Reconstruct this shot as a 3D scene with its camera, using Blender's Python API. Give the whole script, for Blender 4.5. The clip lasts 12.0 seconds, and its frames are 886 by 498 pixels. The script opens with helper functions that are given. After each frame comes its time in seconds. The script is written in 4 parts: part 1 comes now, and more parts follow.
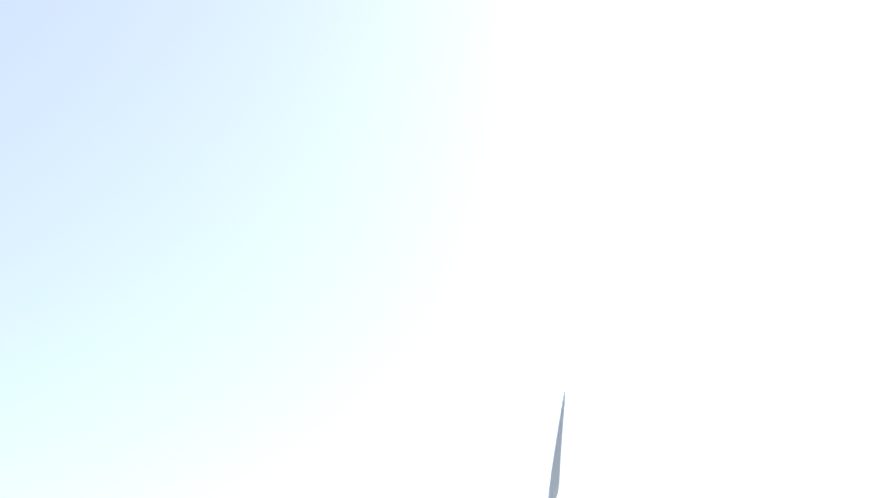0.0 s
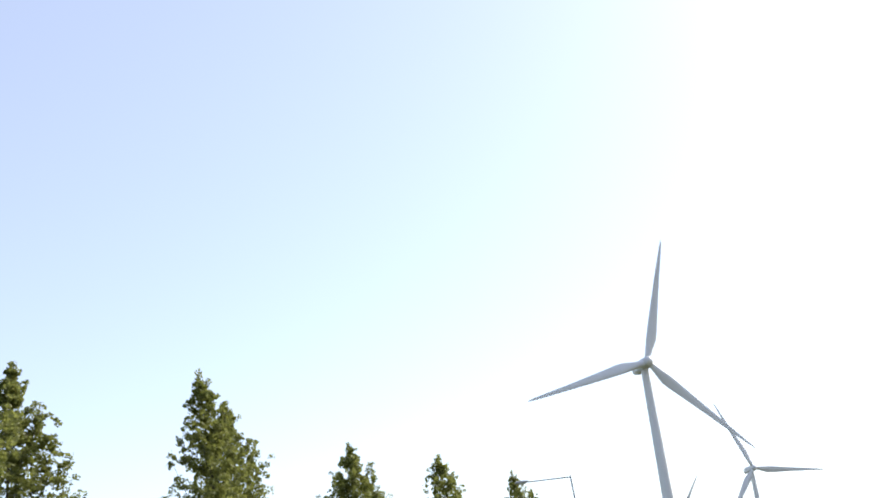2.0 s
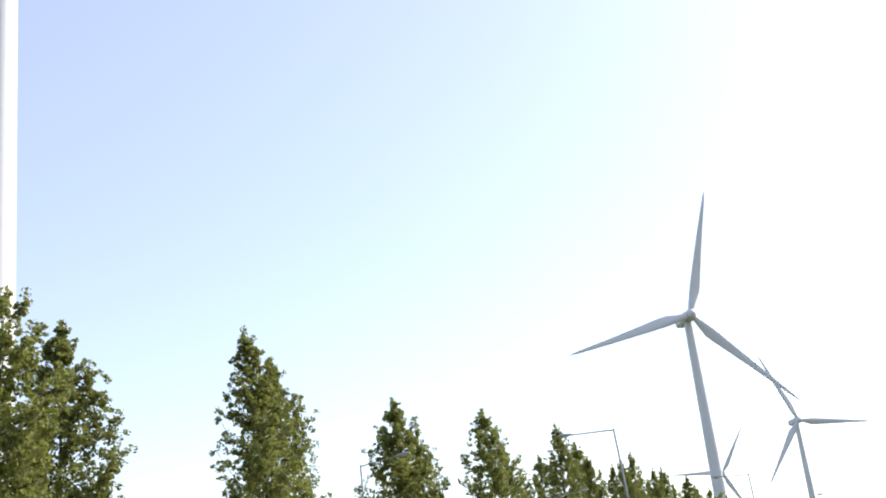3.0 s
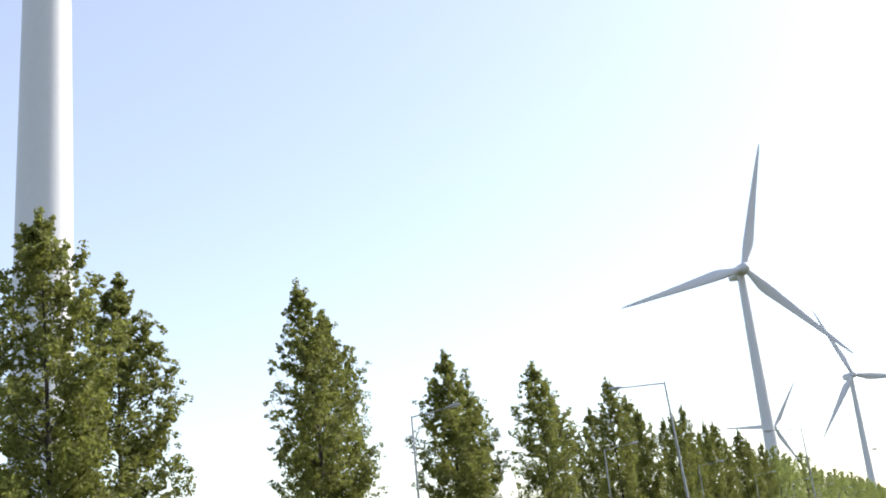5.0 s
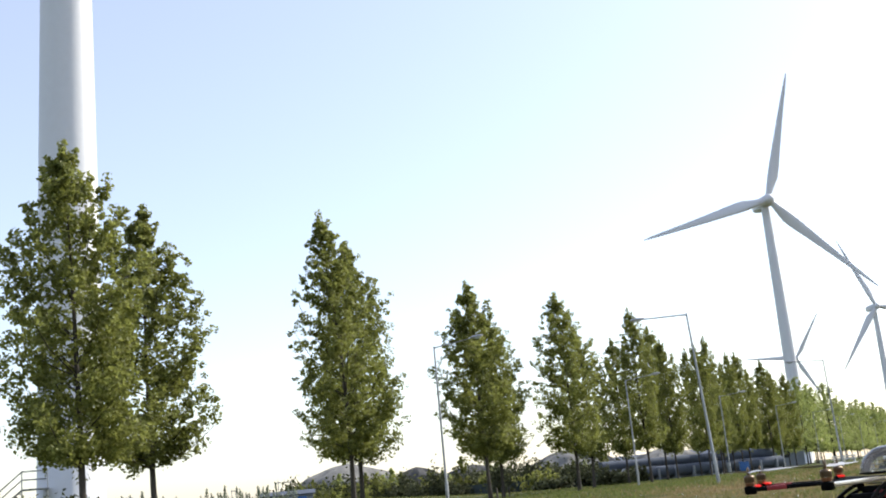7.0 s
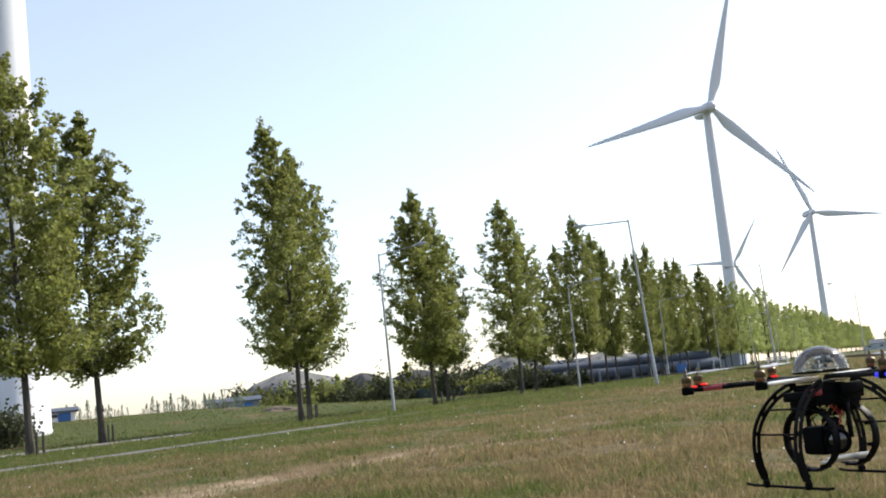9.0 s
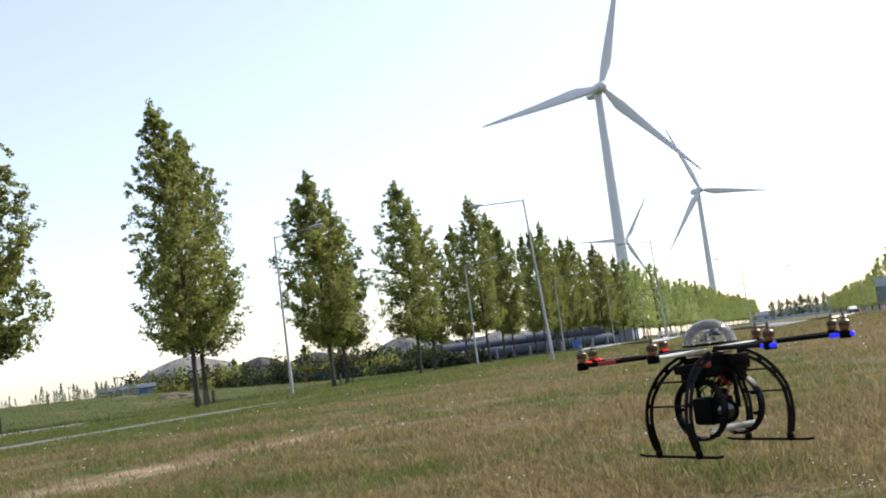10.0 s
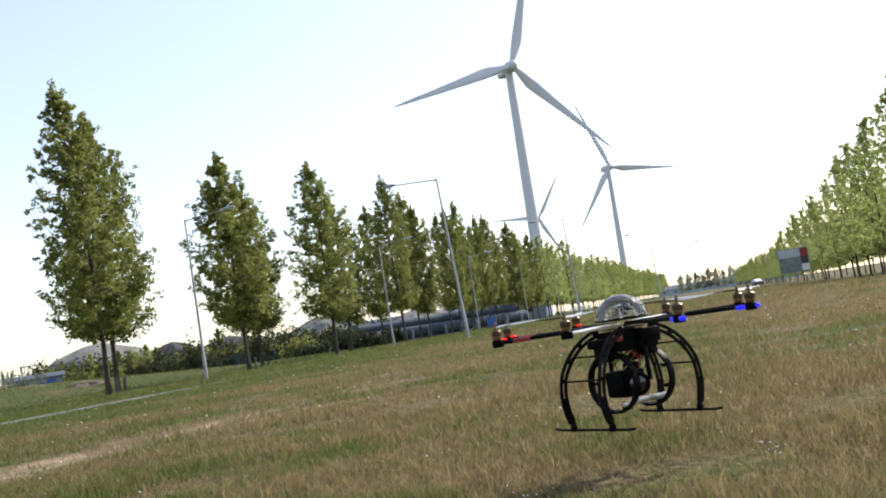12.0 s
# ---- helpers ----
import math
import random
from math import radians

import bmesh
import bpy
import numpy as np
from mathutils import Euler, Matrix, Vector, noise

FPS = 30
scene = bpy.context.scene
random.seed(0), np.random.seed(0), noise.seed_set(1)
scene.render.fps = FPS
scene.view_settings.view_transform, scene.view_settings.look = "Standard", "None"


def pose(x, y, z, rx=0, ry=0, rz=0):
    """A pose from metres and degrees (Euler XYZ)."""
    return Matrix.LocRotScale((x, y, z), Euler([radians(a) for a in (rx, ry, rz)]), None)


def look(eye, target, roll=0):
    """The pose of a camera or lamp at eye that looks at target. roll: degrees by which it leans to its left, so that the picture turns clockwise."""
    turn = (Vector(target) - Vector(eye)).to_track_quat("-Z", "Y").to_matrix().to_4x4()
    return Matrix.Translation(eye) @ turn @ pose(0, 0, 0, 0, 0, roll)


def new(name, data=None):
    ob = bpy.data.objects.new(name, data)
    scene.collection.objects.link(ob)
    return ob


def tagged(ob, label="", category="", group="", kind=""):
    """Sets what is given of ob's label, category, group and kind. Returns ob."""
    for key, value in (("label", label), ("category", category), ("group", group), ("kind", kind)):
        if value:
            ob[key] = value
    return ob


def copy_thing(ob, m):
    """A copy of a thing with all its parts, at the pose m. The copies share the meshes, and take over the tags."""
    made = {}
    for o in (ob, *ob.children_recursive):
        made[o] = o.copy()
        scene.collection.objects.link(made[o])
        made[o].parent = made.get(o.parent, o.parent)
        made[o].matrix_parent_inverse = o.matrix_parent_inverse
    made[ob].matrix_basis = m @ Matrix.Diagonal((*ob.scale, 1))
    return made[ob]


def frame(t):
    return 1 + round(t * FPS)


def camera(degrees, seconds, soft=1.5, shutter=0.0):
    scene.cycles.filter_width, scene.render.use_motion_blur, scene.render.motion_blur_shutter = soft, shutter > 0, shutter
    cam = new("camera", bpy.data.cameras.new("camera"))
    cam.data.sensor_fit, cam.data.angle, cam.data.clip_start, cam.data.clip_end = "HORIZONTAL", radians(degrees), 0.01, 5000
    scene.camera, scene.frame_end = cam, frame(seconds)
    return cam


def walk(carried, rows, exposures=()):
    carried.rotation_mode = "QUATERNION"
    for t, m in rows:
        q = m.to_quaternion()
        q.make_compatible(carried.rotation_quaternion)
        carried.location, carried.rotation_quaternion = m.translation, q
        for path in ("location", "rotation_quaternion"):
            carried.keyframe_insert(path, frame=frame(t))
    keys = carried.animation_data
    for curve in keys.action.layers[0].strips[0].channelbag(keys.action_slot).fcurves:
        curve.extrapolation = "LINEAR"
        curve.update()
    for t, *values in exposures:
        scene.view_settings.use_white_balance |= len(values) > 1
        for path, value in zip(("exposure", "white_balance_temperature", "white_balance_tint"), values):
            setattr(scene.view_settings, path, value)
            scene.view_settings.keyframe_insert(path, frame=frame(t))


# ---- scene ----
cam = camera(45.1, 12.0, soft=1.9)
EYE = 0.65
PATH = [
    (0.0, -3.40, 28.05, 6.30), (0.5, -0.60, 25.50, 6.30), (1.0, 0.66, 23.55, 6.31),
    (1.5, 1.25, 21.95, 6.31), (2.0, 2.05, 20.92, 6.30), (2.5, 3.35, 20.00, 6.30),
    (3.0, 4.37, 18.77, 6.20), (5.0, 6.96, 16.50, 5.36), (5.5, 7.56, 16.12, 5.20),
    (6.0, 7.76, 15.13, 5.17), (6.5, 7.91, 13.93, 5.15), (7.0, 8.13, 12.95, 5.12),
    (9.0, 5.21, 7.70, 5.86), (9.5, 2.40, 7.09, 6.60), (10.0, -0.21, 6.05, 7.37),
    (10.5, -2.18, 5.42, 7.88), (11.0, -3.45, 5.19, 8.43), (11.5, -4.37, 4.92, 8.57),
    (12.0, -4.75, 4.33, 8.74),
]
walk(cam, [(t, pose(0, 0, EYE, 90 + p, r, y)) for t, y, p, r in PATH],
     exposures=[(0.0, 1.1), (2.0, 0.86), (7.0, 0.84), (12.0, 0.8)])

# ---- light ----
SUN_AZ, SUN_EL = 54.0, 38.0          # degrees clockwise from ahead, above the horizon
world = bpy.data.worlds.new("sky")
scene.world = world
world.use_nodes = True
wn = world.node_tree.nodes
sky = wn.new("ShaderNodeTexSky")
sky.sky_type = 'NISHITA'
sky.sun_disc = False
sky.sun_elevation = radians(SUN_EL)
sky.sun_rotation = radians(SUN_AZ)
sky.air_density = 1.0
sky.dust_density = 1.05
sky.ozone_density = 0.4
wn["Background"].inputs["Strength"].default_value = 0.11
veil = wn.new("ShaderNodeMix")        # thin even haze over the whole sky
veil.data_type, veil.blend_type = "RGBA", "ADD"
veil.inputs[0].default_value = 1.0
veil.inputs[7].default_value = (1.46, 1.37, 1.56, 1)
world.node_tree.links.new(sky.outputs["Color"], veil.inputs[6])
world.node_tree.links.new(veil.outputs[2], wn["Background"].inputs["Color"])
sun = new("sun", bpy.data.lights.new("sun", "SUN"))
sun.data.energy = 3.8
sun.data.angle = radians(0.6)
sun.data.color = (1.0, 0.95, 0.86)
sun.matrix_world = look((200 * math.sin(radians(SUN_AZ)) * math.cos(radians(SUN_EL)),
                         200 * math.cos(radians(SUN_AZ)) * math.cos(radians(SUN_EL)),
                         200 * math.sin(radians(SUN_EL))), (0, 0, 0))


# ---- materials ----
def mat(name, col, rough=0.6, metal=0.0, var=0.15, scale=3.0, fine=40.0, bump=0.1, island=0.0, obj=0.0, coat=0.0, trans=0.0, spec=0.5):
    """Principled material with variation at two scales, relief, and optional random tone per leaf or per object."""
    m = bpy.data.materials.new(name)
    m.use_nodes = True
    n, l = m.node_tree.nodes, m.node_tree.links
    b = n["Principled BSDF"]
    b.inputs["Roughness"].default_value = rough
    b.inputs["Metallic"].default_value = metal
    b.inputs["Coat Weight"].default_value = coat
    b.inputs["Specular IOR Level"].default_value = spec
    geo = n.new("ShaderNodeNewGeometry")
    big, small = n.new("ShaderNodeTexNoise"), n.new("ShaderNodeTexNoise")
    big.inputs["Scale"].default_value, small.inputs["Scale"].default_value = scale, fine
    big.inputs["Detail"].default_value = small.inputs["Detail"].default_value = 4
    for q in (big, small):
        l.new(geo.outputs["Position"], q.inputs["Vector"])
    add = n.new("ShaderNodeMath")
    add.operation = "ADD"
    l.new(big.outputs["Fac"], add.inputs[0])
    l.new(small.outputs["Fac"], add.inputs[1])
    rng = n.new("ShaderNodeMapRange")
    rng.inputs["From Min"].default_value, rng.inputs["From Max"].default_value = 0.6, 1.4
    rng.inputs["To Min"].default_value, rng.inputs["To Max"].default_value = 1 - var, 1 + var
    l.new(add.outputs[0], rng.inputs["Value"])
    value = rng.outputs[0]
    for amount, source in ((island, geo.outputs["Random Per Island"]), (obj, n.new("ShaderNodeObjectInfo").outputs["Random"])):
        if amount:
            r2, mul = n.new("ShaderNodeMapRange"), n.new("ShaderNodeMath")
            r2.inputs["To Min"].default_value, r2.inputs["To Max"].default_value = 1 - amount, 1 + amount
            l.new(source, r2.inputs["Value"])
            mul.operation = "MULTIPLY"
            l.new(value, mul.inputs[0])
            l.new(r2.outputs[0], mul.inputs[1])
            value = mul.outputs[0]
    hsv = n.new("ShaderNodeHueSaturation")
    hsv.inputs["Color"].default_value = (*col, 1)
    l.new(value, hsv.inputs["Value"])
    l.new(hsv.outputs[0], b.inputs["Base Color"])
    if bump:
        bp = n.new("ShaderNodeBump")
        bp.inputs["Strength"].default_value = bump
        bp.inputs["Distance"].default_value = 0.02
        l.new(small.outputs["Fac"], bp.inputs["Height"])
        l.new(bp.outputs[0], b.inputs["Normal"])
    if trans:
        t, mix = n.new("ShaderNodeBsdfTranslucent"), n.new("ShaderNodeMixShader")
        l.new(hsv.outputs[0], t.inputs["Color"])
        mix.inputs[0].default_value = trans
        l.new(b.outputs[0], mix.inputs[1])
        l.new(t.outputs[0], mix.inputs[2])
        l.new(mix.outputs[0], n["Material Output"].inputs["Surface"])
    return m


def glow(name, col, strength):
    m = bpy.data.materials.new(name)
    m.use_nodes = True
    b = m.node_tree.nodes["Principled BSDF"]
    b.inputs["Base Color"].default_value = (*col, 1)
    b.inputs["Emission Color"].default_value = (*col, 1)
    b.inputs["Emission Strength"].default_value = strength
    return m


def turf(name, blades):
    """Meadow turf: green and straw-coloured areas, bare sandy strips; the blades vary one by one."""
    m = bpy.data.materials.new(name)
    m.use_nodes = True
    n, l = m.node_tree.nodes, m.node_tree.links
    b = n["Principled BSDF"]
    b.inputs["Roughness"].default_value = 0.85
    b.inputs["Specular IOR Level"].default_value = 0.08
    geo = n.new("ShaderNodeNewGeometry")

    def noisy(scale, detail=5.0):
        q = n.new("ShaderNodeTexNoise")
        q.inputs["Scale"].default_value, q.inputs["Detail"].default_value = scale, detail
        l.new(geo.outputs["Position"], q.inputs["Vector"])
        return q.outputs["Fac"]

    def ramp(fac, stops):
        q = n.new("ShaderNodeValToRGB")
        q.color_ramp.elements[0].position, q.color_ramp.elements[1].position = stops[0][0], stops[-1][0]
        q.color_ramp.elements[0].color, q.color_ramp.elements[1].color = (*stops[0][1], 1), (*stops[-1][1], 1)
        for at, c in stops[1:-1]:
            q.color_ramp.elements.new(at).color = (*c, 1)
        l.new(fac, q.inputs[0])
        return q.outputs[0]

    def mixed(fac, a, c):
        q = n.new("ShaderNodeMix")
        q.data_type = "RGBA"
        l.new(fac, q.inputs[0])
        l.new(a, q.inputs[6])
        l.new(c, q.inputs[7])
        return q.outputs[2]

    def calc(op, a, c):
        q = n.new("ShaderNodeMath")
        q.operation = op
        for i, v in enumerate((a, c)):
            if isinstance(v, (int, float)):
                q.inputs[i].default_value = v
            else:
                l.new(v, q.inputs[i])
        return q.outputs[0]

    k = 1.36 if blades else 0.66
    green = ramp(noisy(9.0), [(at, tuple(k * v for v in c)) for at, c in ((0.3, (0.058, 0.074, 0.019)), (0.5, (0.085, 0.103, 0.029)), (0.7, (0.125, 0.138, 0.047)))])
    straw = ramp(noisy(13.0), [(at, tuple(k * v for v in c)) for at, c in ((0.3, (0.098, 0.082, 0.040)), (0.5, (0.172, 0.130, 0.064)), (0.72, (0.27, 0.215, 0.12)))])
    patch = calc("ADD", calc("MULTIPLY", noisy(0.16, 3.0), 0.6), calc("MULTIPLY", noisy(1.3), 0.4))
    sep = n.new("ShaderNodeSeparateXYZ")
    l.new(geo.outputs["Position"], sep.inputs[0])
    # the field is drier to the camera side of the road than beyond it
    across = calc("SUBTRACT", calc("MULTIPLY", sep.outputs[1], math.sin(radians(19))), calc("MULTIPLY", sep.outputs[0], math.cos(radians(19))))
    band = n.new("ShaderNodeMapRange")
    band.inputs["From Min"].default_value, band.inputs["From Max"].default_value = 9.0, 14.0
    band.inputs["To Min"].default_value, band.inputs["To Max"].default_value = 0.03, -0.09
    l.new(across, band.inputs["Value"])
    patch = calc("ADD", patch, band.outputs[0])
    if blades:
        patch = calc("ADD", patch, calc("MULTIPLY", calc("SUBTRACT", geo.outputs["Random Per Island"], 0.5), 0.14))
    edge = n.new("ShaderNodeMapRange")
    edge.inputs["From Min"].default_value, edge.inputs["From Max"].default_value = 0.46, 0.54
    l.new(patch, edge.inputs["Value"])
    colour = mixed(edge.outputs[0], green, straw)
    # bare sandy strip worn across the field
    px, py = calc("ADD", sep.outputs[0], 2.6), calc("SUBTRACT", sep.outputs[1], 10.5)
    sx = calc("DIVIDE", calc("ADD", calc("MULTIPLY", px, 0.53), calc("MULTIPLY", py, 0.85)), 2.3)
    sy = calc("DIVIDE", calc("SUBTRACT", calc("MULTIPLY", py, 0.53), calc("MULTIPLY", px, 0.85)), 0.42)
    d = calc("ADD", calc("MULTIPLY", calc("ABSOLUTE", sx, 0), 0.8), calc("ABSOLUTE", sy, 0))
    d = calc("ADD", d, calc("MULTIPLY", calc("SUBTRACT", noisy(1.6), 0.5), 7.0))
    bare = n.new("ShaderNodeMapRange")
    bare.inputs["From Min"].default_value, bare.inputs["From Max"].default_value = 2.4, 0.0
    l.new(d, bare.inputs["Value"])
    colour = mixed(bare.outputs[0], colour, ramp(noisy(30.0), [(0.3, (0.20, 0.145, 0.09)), (0.7, (0.38, 0.295, 0.20))]))
    if not blades:
        bp = n.new("ShaderNodeBump")
        bp.inputs["Strength"].default_value, bp.inputs["Distance"].default_value = 0.8, 0.06
        l.new(noisy(14.0, 8.0), bp.inputs["Height"])
        l.new(bp.outputs[0], b.inputs["Normal"])
    l.new(colour, b.inputs["Base Color"])
    if blades:
        t, mix = n.new("ShaderNodeBsdfTranslucent"), n.new("ShaderNodeMixShader")
        l.new(colour, t.inputs["Color"])
        mix.inputs[0].default_value = 0.45
        l.new(b.outputs[0], mix.inputs[1])
        l.new(t.outputs[0], mix.inputs[2])
        l.new(mix.outputs[0], n["Material Output"].inputs["Surface"])
    return m


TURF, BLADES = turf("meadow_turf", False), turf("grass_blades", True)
BARK = mat("bark", (0.050, 0.042, 0.033), 0.9, var=0.4, scale=2, fine=25, bump=0.6)
LEAF = mat("leaf", (0.21, 0.226, 0.058), 0.5, var=0.22, scale=0.7, fine=6, bump=0, island=0.3, obj=0.08, trans=0.6)
# spring green, with the paling of distance haze put into the leaf colour
LEAF_SPRING_HAZED = mat("spring_leaf_hazed", (0.34, 0.385, 0.125), 0.5, var=0.2, scale=0.5, fine=5, bump=0, island=0.25, obj=0.10, trans=0.6)
# haze over far foliage is painted in as a paler, greyer green
LEAF_FAR_HAZED = mat("far_leaf_hazed", (0.34, 0.38, 0.28), 0.8, spec=0.2, var=0.3, scale=0.3, fine=3, bump=0, island=0.35, obj=0.2, trans=0.5)
PAINT = mat("turbine_paint", (0.60, 0.615, 0.645), 0.5, var=0.03, scale=0.15, fine=2, bump=0.01)
ZINC = mat("galvanised_steel", (0.30, 0.31, 0.31), 0.5, 0.6, var=0.12, scale=2, fine=30, bump=0.03)
LAMPGREY = mat("lamp_head_grey", (0.35, 0.36, 0.37), 0.4, 0.3, var=0.1, bump=0.02)
GLASSY = mat("lamp_lens", (0.6, 0.62, 0.62), 0.15, var=0.03, bump=0)
ASPHALT = mat("asphalt", (0.143, 0.138, 0.130), 0.95, spec=0.1, var=0.18, scale=0.6, fine=60, bump=0.3)
GRAVEL = mat("gravel", (0.19, 0.185, 0.17), 0.95, var=0.4, scale=0.25, fine=4, bump=0.6)
SOIL = mat("bare_soil", (0.135, 0.11, 0.085), 0.95, spec=0.1, var=0.3, scale=0.8, fine=8, bump=0.6)
COAL = mat("dark_heap", (0.055, 0.055, 0.055), 0.95, var=0.3, scale=0.3, fine=4, bump=0.6)
SHRUB = mat("shrub_leaf", (0.075, 0.082, 0.04), 0.8, spec=0.2, var=0.3, scale=0.5, fine=5, bump=0, island=0.4, trans=0.2)
TEAL = mat("fence_sheet", (0.03, 0.045, 0.045), 0.6, var=0.15, scale=0.4, fine=6, bump=0.05)
PIPE = mat("pipe_cladding", (0.085, 0.10, 0.13), 0.85, 0.0, spec=0.15, var=0.1, scale=0.4, fine=6, bump=0.03)
SHED = mat("shed_sheet", (0.20, 0.22, 0.25), 0.6, var=0.12, scale=0.3, fine=5, bump=0.03)
WHITE = mat("white_paint", (0.75, 0.75, 0.74), 0.5, var=0.06, bump=0.02)
BLUE = mat("blue_paint", (0.03, 0.12, 0.36), 0.5, var=0.1, bump=0.02)
RED = mat("red_paint", (0.24, 0.015, 0.018), 0.5, var=0.08, bump=0.02)
BLACKISH = mat("dark_paint", (0.03, 0.03, 0.035), 0.45, var=0.1, bump=0.02)
POSTER = mat("poster_grey_green", (0.16, 0.20, 0.19), 0.5, var=0.35, scale=0.5, fine=2, bump=0)
POSTER_SKY = mat("poster_pale", (0.40, 0.45, 0.48), 0.5, var=0.15, scale=0.5, fine=2, bump=0)
CARBON = mat("carbon_fibre", (0.0025, 0.0025, 0.003), 0.5, spec=0.07, var=0.2, scale=30, fine=400, bump=0.05)
PLASTIC = mat("black_plastic", (0.002, 0.002, 0.0022), 0.6, spec=0.05, var=0.15, scale=20, fine=200, bump=0.05)
ALU = mat("brushed_aluminium", (0.55, 0.55, 0.55), 0.3, 0.9, var=0.08, scale=20, fine=300, bump=0.02)
BRASS = mat("bronze_motor_can", (0.12, 0.085, 0.055), 0.4, 0.8, var=0.15, scale=30, fine=300, bump=0.02)
COPPER = mat("copper_winding", (0.20, 0.09, 0.045), 0.4, 0.8, var=0.2, scale=60, fine=300, bump=0.05)
PROP = mat("propeller_grey", (0.32, 0.32, 0.33), 0.4, var=0.1, scale=20, fine=100, bump=0.01)
BOARD = mat("circuit_board", (0.02, 0.03, 0.032), 0.4, 0.2, var=0.5, scale=60, fine=250, bump=0.1)
WIRE_RED = mat("red_cable", (0.40, 0.02, 0.02), 0.4, var=0.05, bump=0)
WIRE_YELLOW = mat("yellow_cable", (0.45, 0.30, 0.08), 0.4, var=0.05, bump=0)
LED_BLUE, LED_RED = glow("blue_led", (0.012, 0.014, 0.55), 0.75), glow("red_led", (0.6, 0.01, 0.005), 0.6)
LENS = mat("camera_lens", (0.008, 0.008, 0.012), 0.08, var=0.05, bump=0, coat=0.8)
DOME = bpy.data.materials.new("clear_dome")
DOME.use_nodes = True
dn, dl = DOME.node_tree.nodes, DOME.node_tree.links
clear, gloss, fres, mixd = dn.new("ShaderNodeBsdfTransparent"), dn.new("ShaderNodeBsdfGlossy"), dn.new("ShaderNodeFresnel"), dn.new("ShaderNodeMixShader")
clear.inputs[0].default_value = (0.95, 0.96, 0.97, 1)
gloss.inputs["Roughness"].default_value = 0.06
fres.inputs["IOR"].default_value = 1.5
dl.new(fres.outputs[0], mixd.inputs[0])
dl.new(clear.outputs[0], mixd.inputs[1])
dl.new(gloss.outputs[0], mixd.inputs[2])
sky_white, mixs = dn.new("ShaderNodeBsdfTranslucent"), dn.new("ShaderNodeMixShader")     # a little white mixed in to mimic bright sky reflections
sky_white.inputs[0].default_value = (0.9, 0.9, 0.9, 1)
mixs.inputs[0].default_value = 0.015
dl.new(mixd.outputs[0], mixs.inputs[1])
dl.new(sky_white.outputs[0], mixs.inputs[2])
dl.new(mixs.outputs[0], dn["Material Output"].inputs["Surface"])


# ---- mesh helpers ----
def box(bm, x, y, z, sx, sy, sz, m=None, bevel=0.0):
    made = bmesh.ops.create_cube(bm, size=1.0, matrix=(m or Matrix()) @ Matrix.Translation((x, y, z)) @ Matrix.Diagonal((sx, sy, sz, 1)))
    if bevel:
        edges = list({e for v in made["verts"] for e in v.link_edges})
        bmesh.ops.bevel(bm, geom=edges, offset=bevel, segments=2, affect="EDGES", profile=0.5)


def rings(bm, loops, closed=True, caps=True):
    """Skin over successive loops of points."""
    vs = [[bm.verts.new(p) for p in lp] for lp in loops]
    k = len(vs[0])
    for a, b in zip(vs, vs[1:]):
        for i in range(k if closed else k - 1):
            bm.faces.new((a[i], a[(i + 1) % k], b[(i + 1) % k], b[i]))
    if caps:
        bm.faces.new(vs[0][::-1])
        bm.faces.new(vs[-1])


def tube(bm, pts, radii, seg=8):
    """A tapered tube along a line of points."""
    pts = [Vector([float(c) for c in p]) for p in pts]
    if isinstance(radii, (int, float)):
        radii = [radii] * len(pts)
    radii = [float(r) for r in radii]
    loops = []
    for i, p in enumerate(pts):
        d = (pts[min(i + 1, len(pts) - 1)] - pts[max(i - 1, 0)]).normalized()
        side = d.cross(Vector((0.31, 0.17, 0.93)) if abs(d.z) < 0.95 else Vector((1, 0.1, 0))).normalized()
        up = side.cross(d)
        loops.append([p + radii[i] * (math.cos(a) * side + math.sin(a) * up) for a in (2 * math.pi * j / seg for j in range(seg))])
    rings(bm, loops)


def lathe(bm, profile, seg=16, m=None):
    """A turned body from (radius, height) pairs."""
    m = m or Matrix()
    rings(bm, [[m @ Vector((r * math.cos(2 * math.pi * j / seg), r * math.sin(2 * math.pi * j / seg), z)) for j in range(seg)] for r, z in profile])


def mesh_of(name, bm, material, smooth=True):
    bmesh.ops.recalc_face_normals(bm, faces=bm.faces[:])
    me = bpy.data.meshes.new(name)
    bm.to_mesh(me)
    bm.free()
    me.materials.append(material)
    if smooth:
        for p in me.polygons:
            p.use_smooth = True
        me.set_sharp_from_angle(angle=radians(38))
    return me


def part(name, bm, material, parent=None, label="", smooth=True):
    ob = new(name, mesh_of(name, bm, material, smooth) if isinstance(bm, bmesh.types.BMesh) else bm)
    if parent:
        ob.parent = parent
    return tagged(ob, label)


def raw(name, verts, faces, material, parent=None, label=""):
    """One mesh from arrays of places and faces worked out in code."""
    me = bpy.data.meshes.new(name)
    me.from_pydata(verts.tolist() if hasattr(verts, "tolist") else verts, [], faces.tolist() if hasattr(faces, "tolist") else faces)
    me.materials.append(material)
    ob = new(name, me)
    if parent:
        ob.parent = parent
    return tagged(ob, label)


ROAD = radians(19.0)                   # the road's heading, clockwise from ahead
U = Vector((math.sin(ROAD), math.cos(ROAD), 0))      # along the road
W = Vector((-math.cos(ROAD), math.sin(ROAD), 0))     # to its far side


def along(s, w, z=None):
    """A place s metres along the road and w metres across from the camera's line."""
    p = U * s + W * w
    p.z = height(p.x, p.y) if z is None else z
    return p


